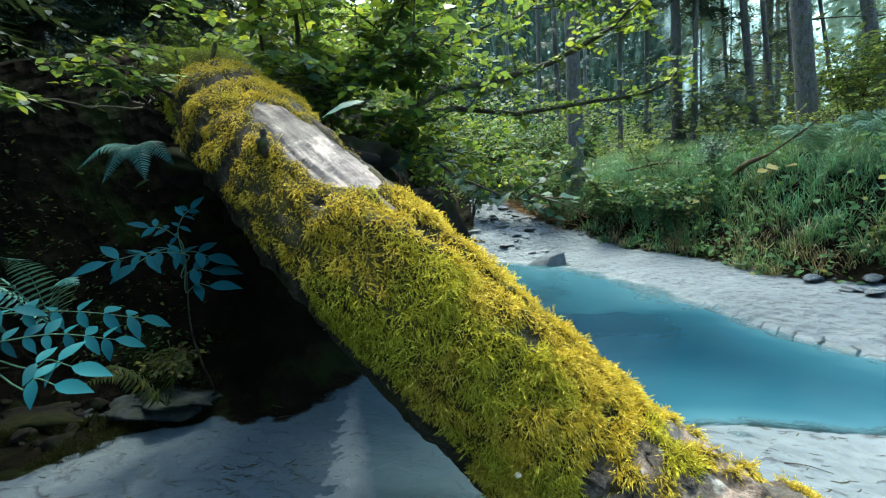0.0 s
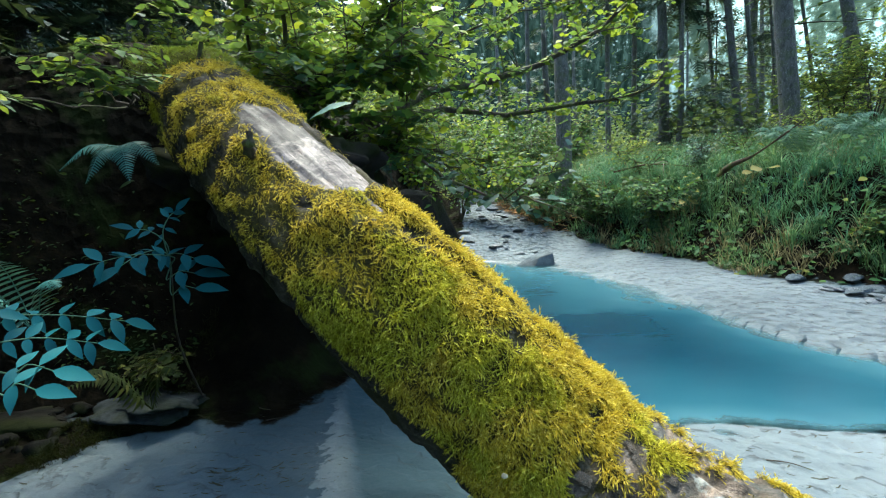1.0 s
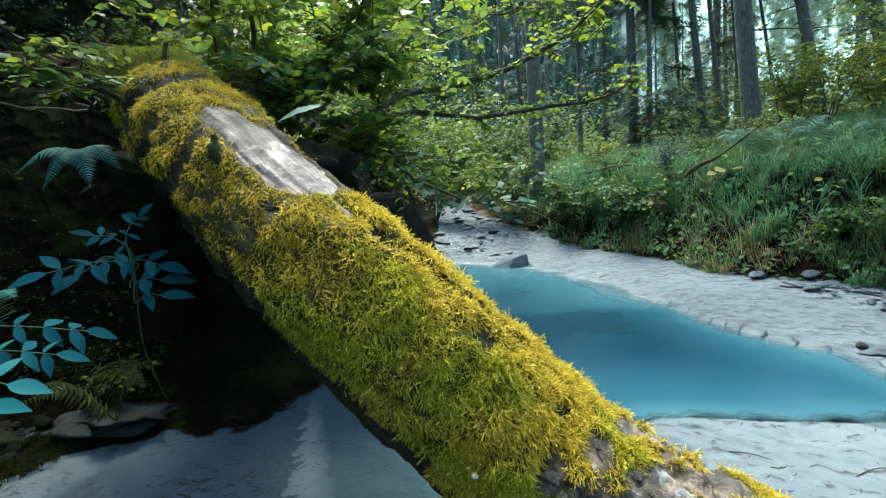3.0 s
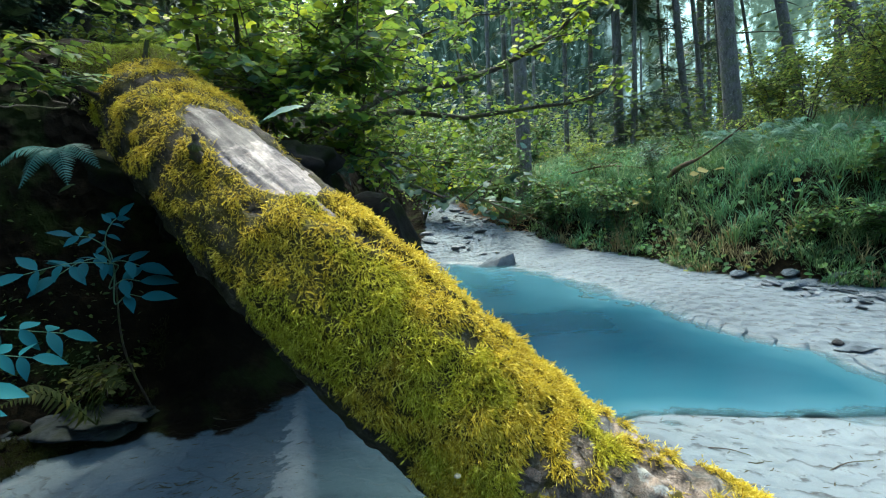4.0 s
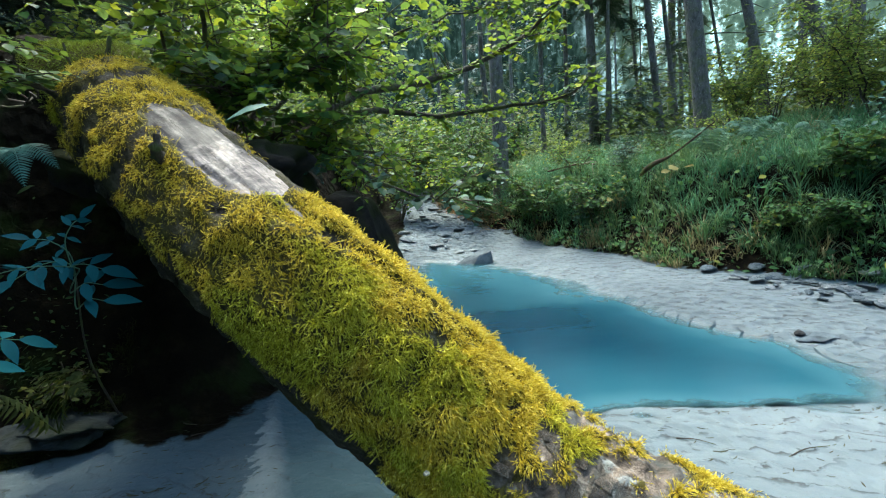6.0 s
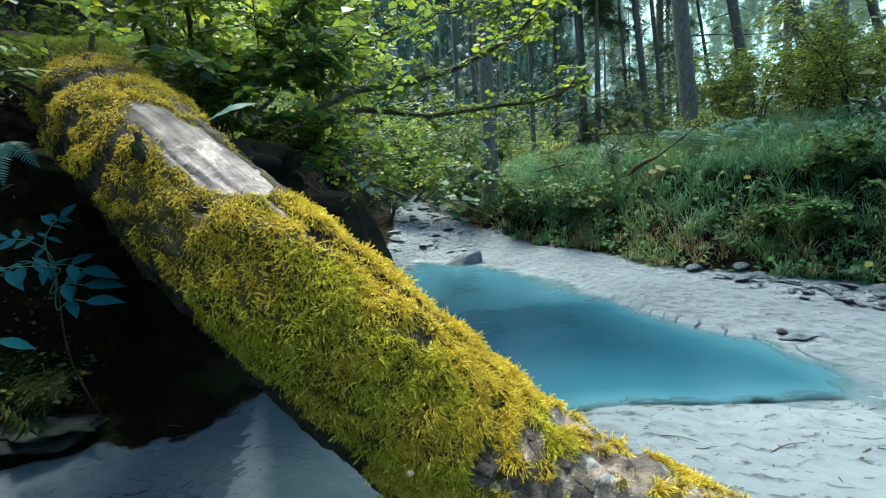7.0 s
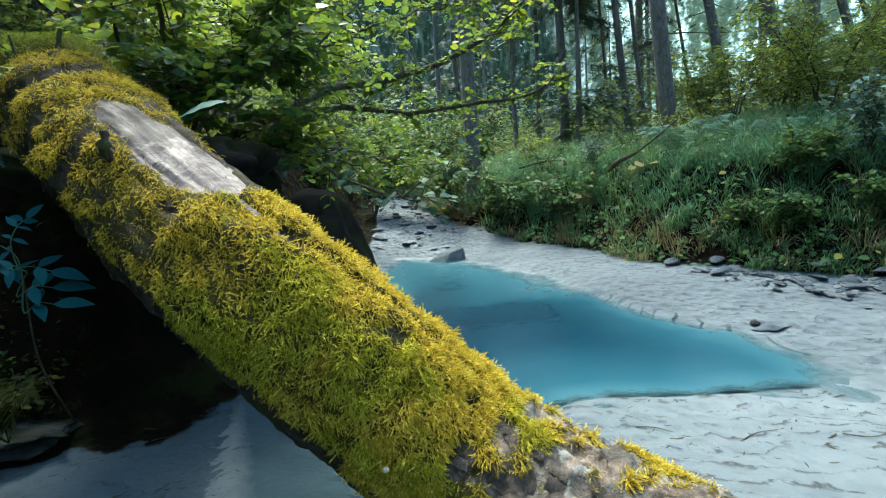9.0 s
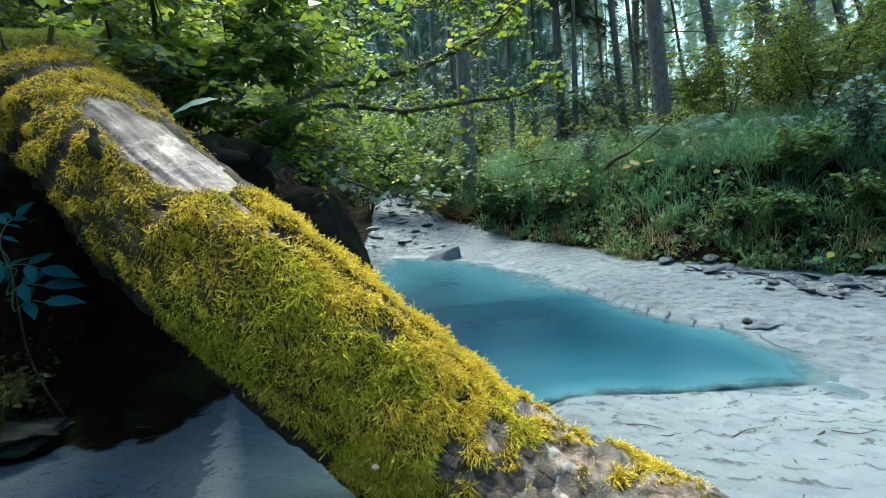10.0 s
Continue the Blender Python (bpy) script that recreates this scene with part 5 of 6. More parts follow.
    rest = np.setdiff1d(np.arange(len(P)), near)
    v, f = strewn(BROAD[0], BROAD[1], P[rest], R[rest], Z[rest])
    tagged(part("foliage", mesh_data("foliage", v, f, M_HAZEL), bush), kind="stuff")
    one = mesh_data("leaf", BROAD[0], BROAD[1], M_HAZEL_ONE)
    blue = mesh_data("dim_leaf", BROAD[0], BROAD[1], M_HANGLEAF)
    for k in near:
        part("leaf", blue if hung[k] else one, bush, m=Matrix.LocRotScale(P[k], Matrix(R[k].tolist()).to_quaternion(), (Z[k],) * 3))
    # the big pale leaf that lies out over the log
    m = turns(np.array([[-0.95, -0.1, -0.17]]), np.array([[-0.1, -0.5, 0.9]]))[0]
    part("leaf", mesh_data("big_leaf", BROAD[0], BROAD[1], M_BLUELEAF), bush, "large pale bluish leaf", Matrix.LocRotScale((-0.34, 1.55, 1.442), Matrix(m.tolist()).to_quaternion(), (0.09, 0.165, 0.15)))


def build_hanging_leaves():
    """Leaves that hang over the dark hollow beside the log's upper end."""
    r = np.random.default_rng(13)
    bush = thing("overhanging_bush", "low leafy bush hanging over the dark hollow", "bush", at=(0, 0, 0))
    root = (-1.75, 2.5, 1.66)
    S, D = [], []
    for k, pts in enumerate(([root, (-1.5, 2.2, 1.68), (-1.36, 1.9, 1.66), (-1.3, 1.8, 1.62)], [root, (-1.6, 2.0, 1.68), (-1.4, 1.65, 1.66), (-1.3, 1.5, 1.62)],
                             [root, (-1.9, 2.0, 1.62), (-1.75, 1.6, 1.58), (-1.6, 1.35, 1.53)], [root, (-1.5, 2.1, 1.8), (-1.38, 1.75, 1.76)])):
        line, me = limb_mesh(pts, 0.005, 0.002, 430 + k)
        part("limb", me, bush)
        for _ in range(14):
            S.append(line[r.integers(9, len(line))])
            D.append(r.normal(0, 1, 3) * (1, 1, 0.12))
    tw, P, W, N, Z = twigs_and_leaves(r, S, D, (0.1, 0.24), 7, (0.036, 0.066), flat=1.3)
    for q in tw:
        part("twig", mesh_data("twig", *q, M_DARKBARK), bush)
    one = mesh_data("leaf", BROAD[0], BROAD[1], M_HAZEL_ONE)
    for p, R, z in zip(P, turns(W, N), Z):
        part("leaf", one, bush, m=Matrix.LocRotScale(p, Matrix(R.tolist()).to_quaternion(), (z,) * 3))


def build_seedlings():
    r = np.random.default_rng(17)
    leaflet = mesh_data("leaflet", LANCE[0], LANCE[1], M_ASH)
    groups = (
        ((-2.1, 1.3, 0.05), (-1.5, 1.1, 0.72), [((-1.36, 1.02, 0.83), (-1.10, 1.28, 0.74), 6, 0.094), ((-1.30, 0.98, 0.77), (-1.1, 1.15, 0.71), 6, 0.084), ((-1.2, 0.96, 0.7), (-1.08, 0.96, 0.70), 2, 0.095), ((-1.17, 0.9, 0.67), (-1.07, 0.89, 0.68), 1, 0.09), ((-1.46, 0.9, 0.88), (-1.28, 1.03, 0.85), 3, 0.075), ((-1.5, 0.95, 0.8), (-1.36, 0.92, 0.76), 3, 0.075)]),
        ((-1.3, 2.05, 0.15), (-1.17, 1.7, 0.86), [((-1.13, 1.65, 0.90), (-1.32, 1.46, 0.91), 4, 0.105), ((-1.18, 1.68, 0.92), (-1.25, 1.51, 0.89), 2, 0.1), ((-1.19, 1.67, 0.89), (-1.04, 1.64, 0.89), 2, 0.12), ((-1.15, 1.62, 0.81), (-1.04, 1.63, 0.83), 1, 0.12), ((-1.14, 1.62, 0.75), (-1.04, 1.62, 0.77), 1, 0.115), ((-1.17, 1.69, 0.95), (-1.26, 1.64, 1.02), 3, 0.075), ((-1.18, 1.69, 0.99), (-1.13, 1.72, 1.08), 3, 0.07)]),
    )
    for foot, top, fronds in groups:
        plant = thing("elder_seedling", "seedling with bluish-green feathered leaves before the dark hollow", "plant", "seedlings by the hollow", at=(0, 0, 0))
        foot = (foot[0], foot[1], float(height(np.array([foot[0]]), np.array([foot[1]]))[0]) - 0.02)
        pts = bent([foot, ((foot[0] + top[0]) / 2 - 0.05, (foot[1] + top[1]) / 2, (foot[2] + top[2]) / 2), top], 12)
        part("stem", mesh_data("stem", *tube(pts, np.linspace(0.0055, 0.003, 12), 6), M_DARKBARK), plant)
        for base, tip, pairs, size in fronds:
            b, t = np.array(base), np.array(tip)
            # the leaf stalk starts from the stem
            q = bent([top, b, (b + t) / 2 + (0, 0, 0.022), t], 12)
            frond = part("leaf_stalk", mesh_data("leaf_stalk", *tube(q, np.linspace(0.0028, 0.0014, 12), 5), M_FERN), plant)
            d = unit(t - b)
            face = unit(np.array([0.25, -0.55, 0.8]))
            side = unit(np.cross(d, face))
            for k in range(pairs):
                u = (k + 0.45) / pairs
                p = b + (t - b) * u + np.array([0, 0, 0.022 * math.sin(math.pi * u)])
                for sgn in (-1, 1):
                    w = d * 0.42 + side * sgn + r.normal(0, 0.17, 3) + np.array([0, 0, -0.12])
                    R = turns(w[None], (face + r.normal(0, 0.26, 3))[None])[0]
                    z = size * r.uniform(0.8, 1.0) * (0.7 + 0.35 * u)
                    part("leaflet", leaflet, frond, m=Matrix.LocRotScale(p, Matrix(R.tolist()).to_quaternion(), (z * 1.08, z * 1.04, z)))
            R = turns((d + np.array([0, 0, -0.2]))[None], face[None])[0]
            part("leaflet", leaflet, frond, m=Matrix.LocRotScale(t, Matrix(R.tolist()).to_quaternion(), (size * 1.2, size * 1.1, size)))


def frond_arrays(root, tip, rise, wide, pinnae, r, face=(0, -0.4, 1.0)):
    root, tip = np.array(root, float), np.array(tip, float)
    q = bent([root, (root + tip) / 2 + np.array([0, 0, rise]), tip], 14)
    sets = [tube(q, np.linspace(0.003, 0.001, 14), 4, cap=False)]
    u = np.linspace(0.12, 0.98, pinnae)
    c = np.stack([np.interp(u * 13, range(14), q[:, j]) for j in range(3)], 1)
    d = unit(np.stack([np.interp(u * 13, range(14), np.gradient(q[:, j])) for j in range(3)], 1))
    side = unit(np.cross(d, np.array(face)))
    L = wide * np.interp(u, [0, 0.12, 0.35, 1.0], [0.45, 0.85, 1.0, 0.08])
    tv, tf = leaf_shape((0.1, 0.17, 0.14, 0.09, 0.01), 0.2, 0.2)
    for sgn in (-1, 1):
        w = d * 0.35 + side * sgn + r.normal(0, 0.05, d.shape) + np.array([0, 0, -0.15])
        sets.append(strewn(tv, tf, c, turns(w, np.cross(side, d) * 1.0 + np.array([0, -0.1, 0.3])), np.stack([np.minimum(L * 0.95, np.linalg.norm(tip - root) / pinnae * 2.2), L, L], 1)))
    return joined(*sets)


def fern(root, tips, rise, wide, pinnae, seed, label, group="", mat=M_FERN):
    r = np.random.default_rng(seed)
    plant = thing("fern", label, "fern", group, at=(0, 0, 0))
    for t in tips:
        part("frond", mesh_data("frond", *frond_arrays(root, t, rise, wide, pinnae, r), mat), plant)
    return plant


def build_ferns():
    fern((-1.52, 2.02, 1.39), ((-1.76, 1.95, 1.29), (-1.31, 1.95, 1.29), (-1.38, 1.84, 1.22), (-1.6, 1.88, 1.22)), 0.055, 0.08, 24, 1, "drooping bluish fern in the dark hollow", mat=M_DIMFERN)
    fern((-0.42, 2.85, 1.27), ((-0.30, 2.58, 1.16), (-0.2, 2.66, 1.22), (-0.4, 2.55, 1.2)), 0.05, 0.055, 22, 3, "small fern beside the mossy log", mat=M_DIMFERN)
    fern((-1.35, 1.72, 0.22), ((-1.2, 1.5, 0.55), (-1.45, 1.42, 0.5), (-1.15, 1.62, 0.42), (-1.55, 1.5, 0.42)), 0.1, 0.075, 20, 5, "small yellowish fern at the foot of the bank", mat=M_DIMHERB)
    fern((-1.95, 1.9, 0.55), ((-1.75, 1.5, 0.95), (-2.0, 1.5, 0.9), (-1.6, 1.65, 0.8), (-2.15, 1.6, 0.8)), 0.12, 0.085, 22, 6, "dim fern on the dark earth bank", mat=M_DIMFERN)
    r = np.random.default_rng(4)
    for k, (x, y) in enumerate(((4.3, 5.3), (4.7, 4.9), (4.5, 5.8), (5.2, 4.6), (4.95, 5.4))):
        z = float(height(np.array([x]), np.array([y]))[0])
        tips = []
        for i in range(8):
            th = i * 0.785 + r.uniform(-0.3, 0.3)
            L = r.uniform(0.25, 0.45)
            tips.append((x + L * math.cos(th), y + L * math.sin(th), z + r.uniform(0.14, 0.3)))
        fern((x, y, z), tips, 0.2, 0.11, 18, 40 + k, "pale green fern among the bank grass", "ferns on the bank")


def leaf_bush(name, x, y, tall, spread, twigs, size, mat, seed, label, group="", stems=5, shape=SMALL, lift=0.35):
    r = np.random.default_rng(seed)
    z = float(height(np.array([x]), np.array([y]))[0])
    bush = thing(name, label, "bush", group, at=(x, y, z))
    S, D = [], []
    for k in range(stems):
        th = r.uniform(0, 6.283)
        o = np.array([math.cos(th), math.sin(th), 0]) * spread * r.uniform(0.3, 1)
        line, me = limb_mesh([(0, 0, -0.05), o * 0.35 + (0, 0, tall * 0.5), o + (0, 0, tall * r.uniform(0.75, 1.05))], 0.006 + 0.006 * tall, 0.003, seed * 9 + k, 14)
        part("limb", me, bush)
        for _ in range(twigs // stems):
            S.append(line[r.integers(int(14 * lift), 14)])
            D.append(r.normal(0, 1, 3) * (1, 1, 0.35))
    tw, P, W, N, Z = twigs_and_leaves(r, S, D, (0.12 * tall + 0.1, 0.3 * tall + 0.1), 8, size)
    tagged(part("brushwood", mesh_data("brushwood", *joined(*tw), M_DARKBARK), bush), kind="stuff")
    v, f = strewn(shape[0], shape[1], P, turns(W, N), Z)
    tagged(part("foliage", mesh_data("foliage", v, f, mat), bush), kind="stuff")
    return bush


build_hazel()
build_hanging_leaves()
build_seedlings()
build_ferns()
for k, (x, y, tall, spread, tw, lo, hi, mat, label) in enumerate((
        (4.9, 3.3, 0.75, 0.6, 110, 0.04, 0.07, M_BLUELEAF, "low bush with dull bluish leaves on the bank"),
        (5.6, 2.9, 0.8, 0.6, 110, 0.04, 0.075, M_BLUELEAF, "low bush with dull bluish leaves on the bank"),
        (4.4, 3.6, 0.45, 0.4, 70, 0.05, 0.08, M_HERB, "dark leafy bush at the water's edge"),
        (6.6, 5.2, 1.5, 1.1, 374, 0.04, 0.07, M_WOODS, "yellow-green young broadleaf bush in the wood"),
        (7.6, 4.4, 1.7, 1.2, 374, 0.04, 0.07, M_WOODS, "yellow-green young broadleaf bush in the wood"),
        (6.2, 6.4, 1.2, 0.9, 120, 0.03, 0.06, M_WOODS, "thin young bush beside a spruce trunk"),
        (2.5, 6.9, 0.9, 0.8, 130, 0.05, 0.09, M_HERB, "dense low bush where the bank meets the stream"),
        (3.0, 5.9, 0.75, 0.7, 110, 0.05, 0.08, M_HERB, "dense low bush where the bank meets the stream"),
        (1.9, 8.2, 1.1, 0.9, 160, 0.06, 0.10, M_HERB, "leafy bush beside the upstream bed"),
        (1.75, 9.6, 1.7, 1.0, 170, 0.06, 0.10, M_HERB, "leafy bush beside the upstream bed"),
        (-0.35, 6.7, 1.2, 0.7, 120, 0.06, 0.10, M_HAZEL, "leafy bush on the dark side of the stream"),
        (0.4, 8.5, 1.6, 1.2, 160, 0.07, 0.11, M_HERB, "leafy bush closing the view upstream"),
        (1.3, 11.5, 1.9, 1.3, 160, 0.08, 0.13, M_HAZEL, "leafy bush closing the view upstream"),
        (3.2, 7.0, 0.5, 0.5, 80, 0.03, 0.05, M_HERB, "low straggling bush in the bank grass"),
        (3.8, 6.5, 0.45, 0.5, 80, 0.03, 0.05, M_BLUELEAF, "low straggling bush in the bank grass"),
        (4.4, 6.4, 0.5, 0.5, 80, 0.03, 0.05, M_HERB, "low straggling bush in the bank grass"),
        (3.4, 8.2, 0.6, 0.6, 90, 0.03, 0.055, M_WOODS, "low straggling bush in the bank grass"),
        (2.9, 6.2, 0.45, 0.45, 80, 0.03, 0.05, M_BLUELEAF, "low straggling bush in the bank grass"),
        (5.2, 6.0, 0.6, 0.6, 90, 0.03, 0.05, M_WOODS, "low straggling bush in the bank grass"),
        (4.6, 2.85, 0.4, 0.45, 90, 0.04, 0.075, M_HERB, "dark leafy bush at the water's edge"),
        (5.2, 2.45, 0.45, 0.5, 90, 0.04, 0.075, M_HERB, "dark leafy bush at the water's edge"),
        (5.9, 2.2, 0.5, 0.5, 90, 0.04, 0.075, M_HERB, "dark leafy bush at the water's edge"),
        (-1.58, 2.08, 0.2, 0.2, 60, 0.025, 0.05, M_DIMHERB, "small yellowish plant on the ledge before the hollow"),
        (-1.5, 6.4, 1.9, 1.1, 200, 0.06, 0.1, M_WOODS, "sunlit young broadleaf bush behind the hazel"),
        (-0.5, 7.4, 2.2, 1.1, 200, 0.06, 0.1, M_WOODS, "sunlit young broadleaf bush behind the hazel"),
        (-2.6, 7.2, 2.2, 1.2, 200, 0.06, 0.1, M_WOODS, "sunlit young broadleaf bush behind the hazel"),
        (1.0, 12.6, 2.2, 1.2, 150, 0.08, 0.13, M_HERB, "dark leafy bush closing the view upstream"),
        (2.5, 12.2, 1.9, 1.2, 150, 0.08, 0.13, M_HERB, "dark leafy bush closing the view upstream"),
        (-0.2, 11.6, 2.2, 1.2, 150, 0.08, 0.13, M_HERB, "dark leafy bush closing the view upstream"),
        (3.2, 10.6, 1.3, 1.0, 140, 0.06, 0.1, M_HERB, "dark leafy bush in the wood"),
        (-2.15, 4.3, 0.7, 0.5, 90, 0.05, 0.08, M_WOODS, "yellowish young bush on the bank behind the hummock"),
        # stands out of view, added to keep low sky light off the silt
        (-1.95, 0.25, 1.9, 0.7, 200, 0.06, 0.1, M_HAZEL, "unseen tall leafy bush added to block the low sky"),
        (7.0, 6.0, 1.4, 1.3, 408, 0.035, 0.06, M_WOODS, "yellow-green young broadleaf bush in the wood"),
        (9.0, 6.0, 1.6, 1.5, 408, 0.04, 0.07, M_WOODS, "yellow-green young broadleaf bush in the wood"),
        (8.3, 7.6, 1.6, 1.4, 408, 0.05, 0.085, M_WOODS, "yellow-green young broadleaf bush in the wood"),
        (10.2, 7.8, 1.8, 1.7, 442, 0.05, 0.09, M_WOODS, "yellow-green young broadleaf bush in the wood"),
        (6.6, 7.4, 1.3, 1.2, 374, 0.04, 0.07, M_WOODS, "yellow-green young broadleaf bush in the wood"),
        (8.8, 5.0, 1.6, 1.4, 408, 0.045, 0.075, M_WOODS, "yellow-green young broadleaf bush in the wood"),
        (4.15, 3.25, 0.35, 0.4, 80, 0.035, 0.065, M_HERB, "dark leafy bush at the water's edge"),
        (3.75, 3.75, 0.35, 0.35, 70, 0.035, 0.06, M_HERB, "dark leafy bush at the water's edge"))):
    leaf_bush("leafy_bush", x, y, tall, spread, tw, (lo, hi), mat, 500 + k, label, "bushes along the stream")

# ---- grass, herbs and litter on the banks; the undergrowth of the wood ----
def blade_shape(n=4):
    v = []
    for k in range(n):
        t = k / (n - 1)
        w = 0.011 * (1 - t ** 2.2) + 0.0006
        y = t * (1 - 0.28 * t * t)
        v += [(-w, 0.55 * t ** 2.3, y), (w, 0.55 * t ** 2.3, y)]
    return np.array(v), sheet(n, 2)


def build_grass():
    r = np.random.default_rng(23)
    n = 3600
    x, y = r.uniform(1.3, 10.5, n * 5), r.uniform(0.5, 13, n * 5)
    d = inside_depth(x, y, RIGHT_LAND)
    ok = (d > 0.0) & (r.random(len(x)) < np.interp(d, [0, 0.3, 2, 3.5, 7], [1.0, 1.0, 0.9, 0.35, 0.12]))
    x, y, d = x[ok][:n], y[ok][:n], d[ok][:n]
    per = 30
    cx, cy, cd = np.repeat(x, per), np.repeat(y, per), np.repeat(d, per)
    px, py = cx + r.normal(0, 0.035, len(cx)), cy + r.normal(0, 0.035, len(cx))
    z = height(px, py)
    th = np.arctan2(py - cy, px - cx) + r.normal(0, 0.5, len(cx))
    th = np.where(r.random(len(th)) < np.interp(cd, [0, 0.7], [0.55, 0.1]), r.normal(-2.2, 0.7, len(th)), th)
    size = np.repeat(r.uniform(0.2, 0.5, len(x)), per) * r.uniform(0.6, 1.15, len(cx)) * np.interp(cd, [0, 0.5], [0.7, 1.0])
    c, s = np.cos(th - math.pi / 2), np.sin(th - math.pi / 2)
    lean = r.uniform(0.05, 0.7, len(th))
    R = np.zeros((len(th), 3, 3))
    cl, sl = np.cos(lean), np.sin(lean)
    R[:, 0, 0], R[:, 1, 0] = c, s
    R[:, 0, 1], R[:, 1, 1], R[:, 2, 1] = -s * cl, c * cl, -sl
    R[:, 0, 2], R[:, 1, 2], R[:, 2, 2] = -s * sl, c * sl, cl
    tv, tf = blade_shape()
    pos = np.stack([px, py, z - 0.01], 1)
    straw = (r.random(len(x)) < np.where(np.hypot(x - 3.15, y - 4.45) < 0.4, 0.45, np.where(d < 0.3, 0.2, 0.04))).repeat(per)
    for name, sel, mat, label in (("grass", ~straw, M_GRASS, "long green grass in tufts on the bank"), ("dry_grass", straw, M_STRAW, "pale dry grass hanging over the bank foot")):
        v, f = strewn(tv, tf, pos[sel], R[sel], np.stack([np.full(sel.sum(), 0.27), size[sel], size[sel]], 1))
        tagged(part(name, mesh_data(name, v, f, mat)), label, "grass", kind="stuff")


def build_herbs():
    r = np.random.default_rng(29)
    n = 4200
    x, y = r.uniform(1.2, 9, n * 9), r.uniform(0.8, 12, n * 9)
    d = inside_depth(x, y, RIGHT_LAND)
    clump = fbm(np.stack([x * 1.4, y * 1.4, x * 0], 1), 2, 91)
    ok = (d > -0.03) & (d < 2.5) & (r.random(len(x)) < np.interp(d, [0, 0.5, 1.2, 2.5], [1, 0.7, 0.25, 0.06]) * sm(-0.25, 0.3, clump + np.interp(x + 0 * y, [2, 4.5], [-0.05, 0.25])))
    x, y, d = x[ok][:n], y[ok][:n], d[ok][:n]
    z = height(x, y) + r.uniform(0.01, 0.32, len(x)) * np.interp(d, [0, 0.4], [0.5, 1.0])
    th = r.uniform(0, 6.283, len(x))
    w = np.stack([np.cos(th), np.sin(th), r.uniform(-0.6, 0.2, len(x))], 1)
    nn = np.stack([r.normal(-0.25, 0.35, len(x)), r.normal(-0.45, 0.35, len(x)), np.ones(len(x))], 1)
    v, f = strewn(BROAD[0], BROAD[1], np.stack([x, y, z], 1), turns(w, nn), r.uniform(0.035, 0.085, len(x)))
    tagged(part("bank_herbs", mesh_data("bank_herbs", v, f, M_HERB)), "dark leafy herbs along the foot of the bank", "plants", kind="stuff")
    # left bank: sparse small leaves and moss tufts in deep shade
    n = 700
    x, y = r.uniform(-3.6, 0.2, n * 5), r.uniform(1.3, 5, n * 5)
    d = inside_depth(x, y, LEFT_LAND)
    ok = (d > 0.1) & (d < 2.2) & ((x < -1.75) | (y > 2.9)) & (r.random(len(x)) < sm(0.0, 0.3, fbm(np.stack([x * 2, y * 2, x * 0], 1), 2, 97)))
    x, y = x[ok][:n], y[ok][:n]
    z = height(x, y) + r.uniform(0.0, 0.1, len(x))
    th = r.uniform(0, 6.283, len(x))
    w = np.stack([np.cos(th), np.sin(th) - 0.4, r.uniform(-0.9, 0.1, len(x))], 1)
    nn = np.stack([r.normal(0.1, 0.4, len(x)), r.normal(-0.6, 0.4, len(x)), np.ones(len(x))], 1)
    v, f = strewn(LANCE[0], LANCE[1], np.stack([x, y, z], 1), turns(w, nn), r.uniform(0.03, 0.075, len(x)))
    n = 700
    x = r.uniform(-2.6, -1.4, n)
    y = 2.03 - 0.22 * (x + 1.6) + np.abs(r.normal(0, 0.17, n))
    z = height(x, y) + r.uniform(0.005, 0.07, n)
    th = r.uniform(0, 6.283, n)
    w = np.stack([np.cos(th), np.sin(th), r.uniform(-0.5, 0.3, n)], 1)
    v2, f2 = strewn(LANCE[0], LANCE[1], np.stack([x, y, z], 1), turns(w, r.normal(0, 0.5, (n, 3)) + (0, -0.3, 1)), r.uniform(0.015, 0.045, n))
    v, f = joined((v, f), (v2, f2))
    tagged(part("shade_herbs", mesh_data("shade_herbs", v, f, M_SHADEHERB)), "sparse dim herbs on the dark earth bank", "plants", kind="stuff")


def build_undergrowth():
    r = np.random.default_rng(31)
    P, W, N, Z = [], [], [], []
    for _ in range(760):
        a, d = math.radians(r.uniform(-55, 72)), r.uniform(8.5, 32) 
        x, y = d * math.sin(a), d * math.cos(a)
        if inside_depth(np.array([x]), np.array([y]), RIGHT_LAND)[0] < 3.2 and x > 0 and y < 11:
            continue
        if x < 0 and d < 10:
            continue
        z = float(height(np.array([x]), np.array([y]))[0])
        top = r.uniform(0.4, 1.6) + (r.uniform(0.6, 2.2) if r.random() < 0.3 else 0)
        k = 70
        sp = r.uniform(0.4, 1.1)
        q = np.stack([x + r.normal(0, sp, k), y + r.normal(0, sp, k), z + top * r.random(k) ** 0.7], 1)
        P.append(q)
        th = r.uniform(0, 6.283, k)
        W.append(np.stack([np.cos(th), np.sin(th), r.uniform(-0.5, 0.1, k)], 1))
        N.append(np.stack([r.normal(0, 0.35, k), r.normal(-0.2, 0.35, k), np.ones(k)], 1))
        Z.append(r.uniform(0.07, 0.15, k) * (0.8 + d / 28))
    P, W, N, Z = (np.concatenate(q) for q in (P, W, N, Z))
    v, f = strewn(TINY[0], TINY[1], P, turns(W, N), Z)
    tagged(part("undergrowth", mesh_data("undergrowth", v, f, M_UNDER)), "sunlit green undergrowth of the wood", "plants", kind="stuff")


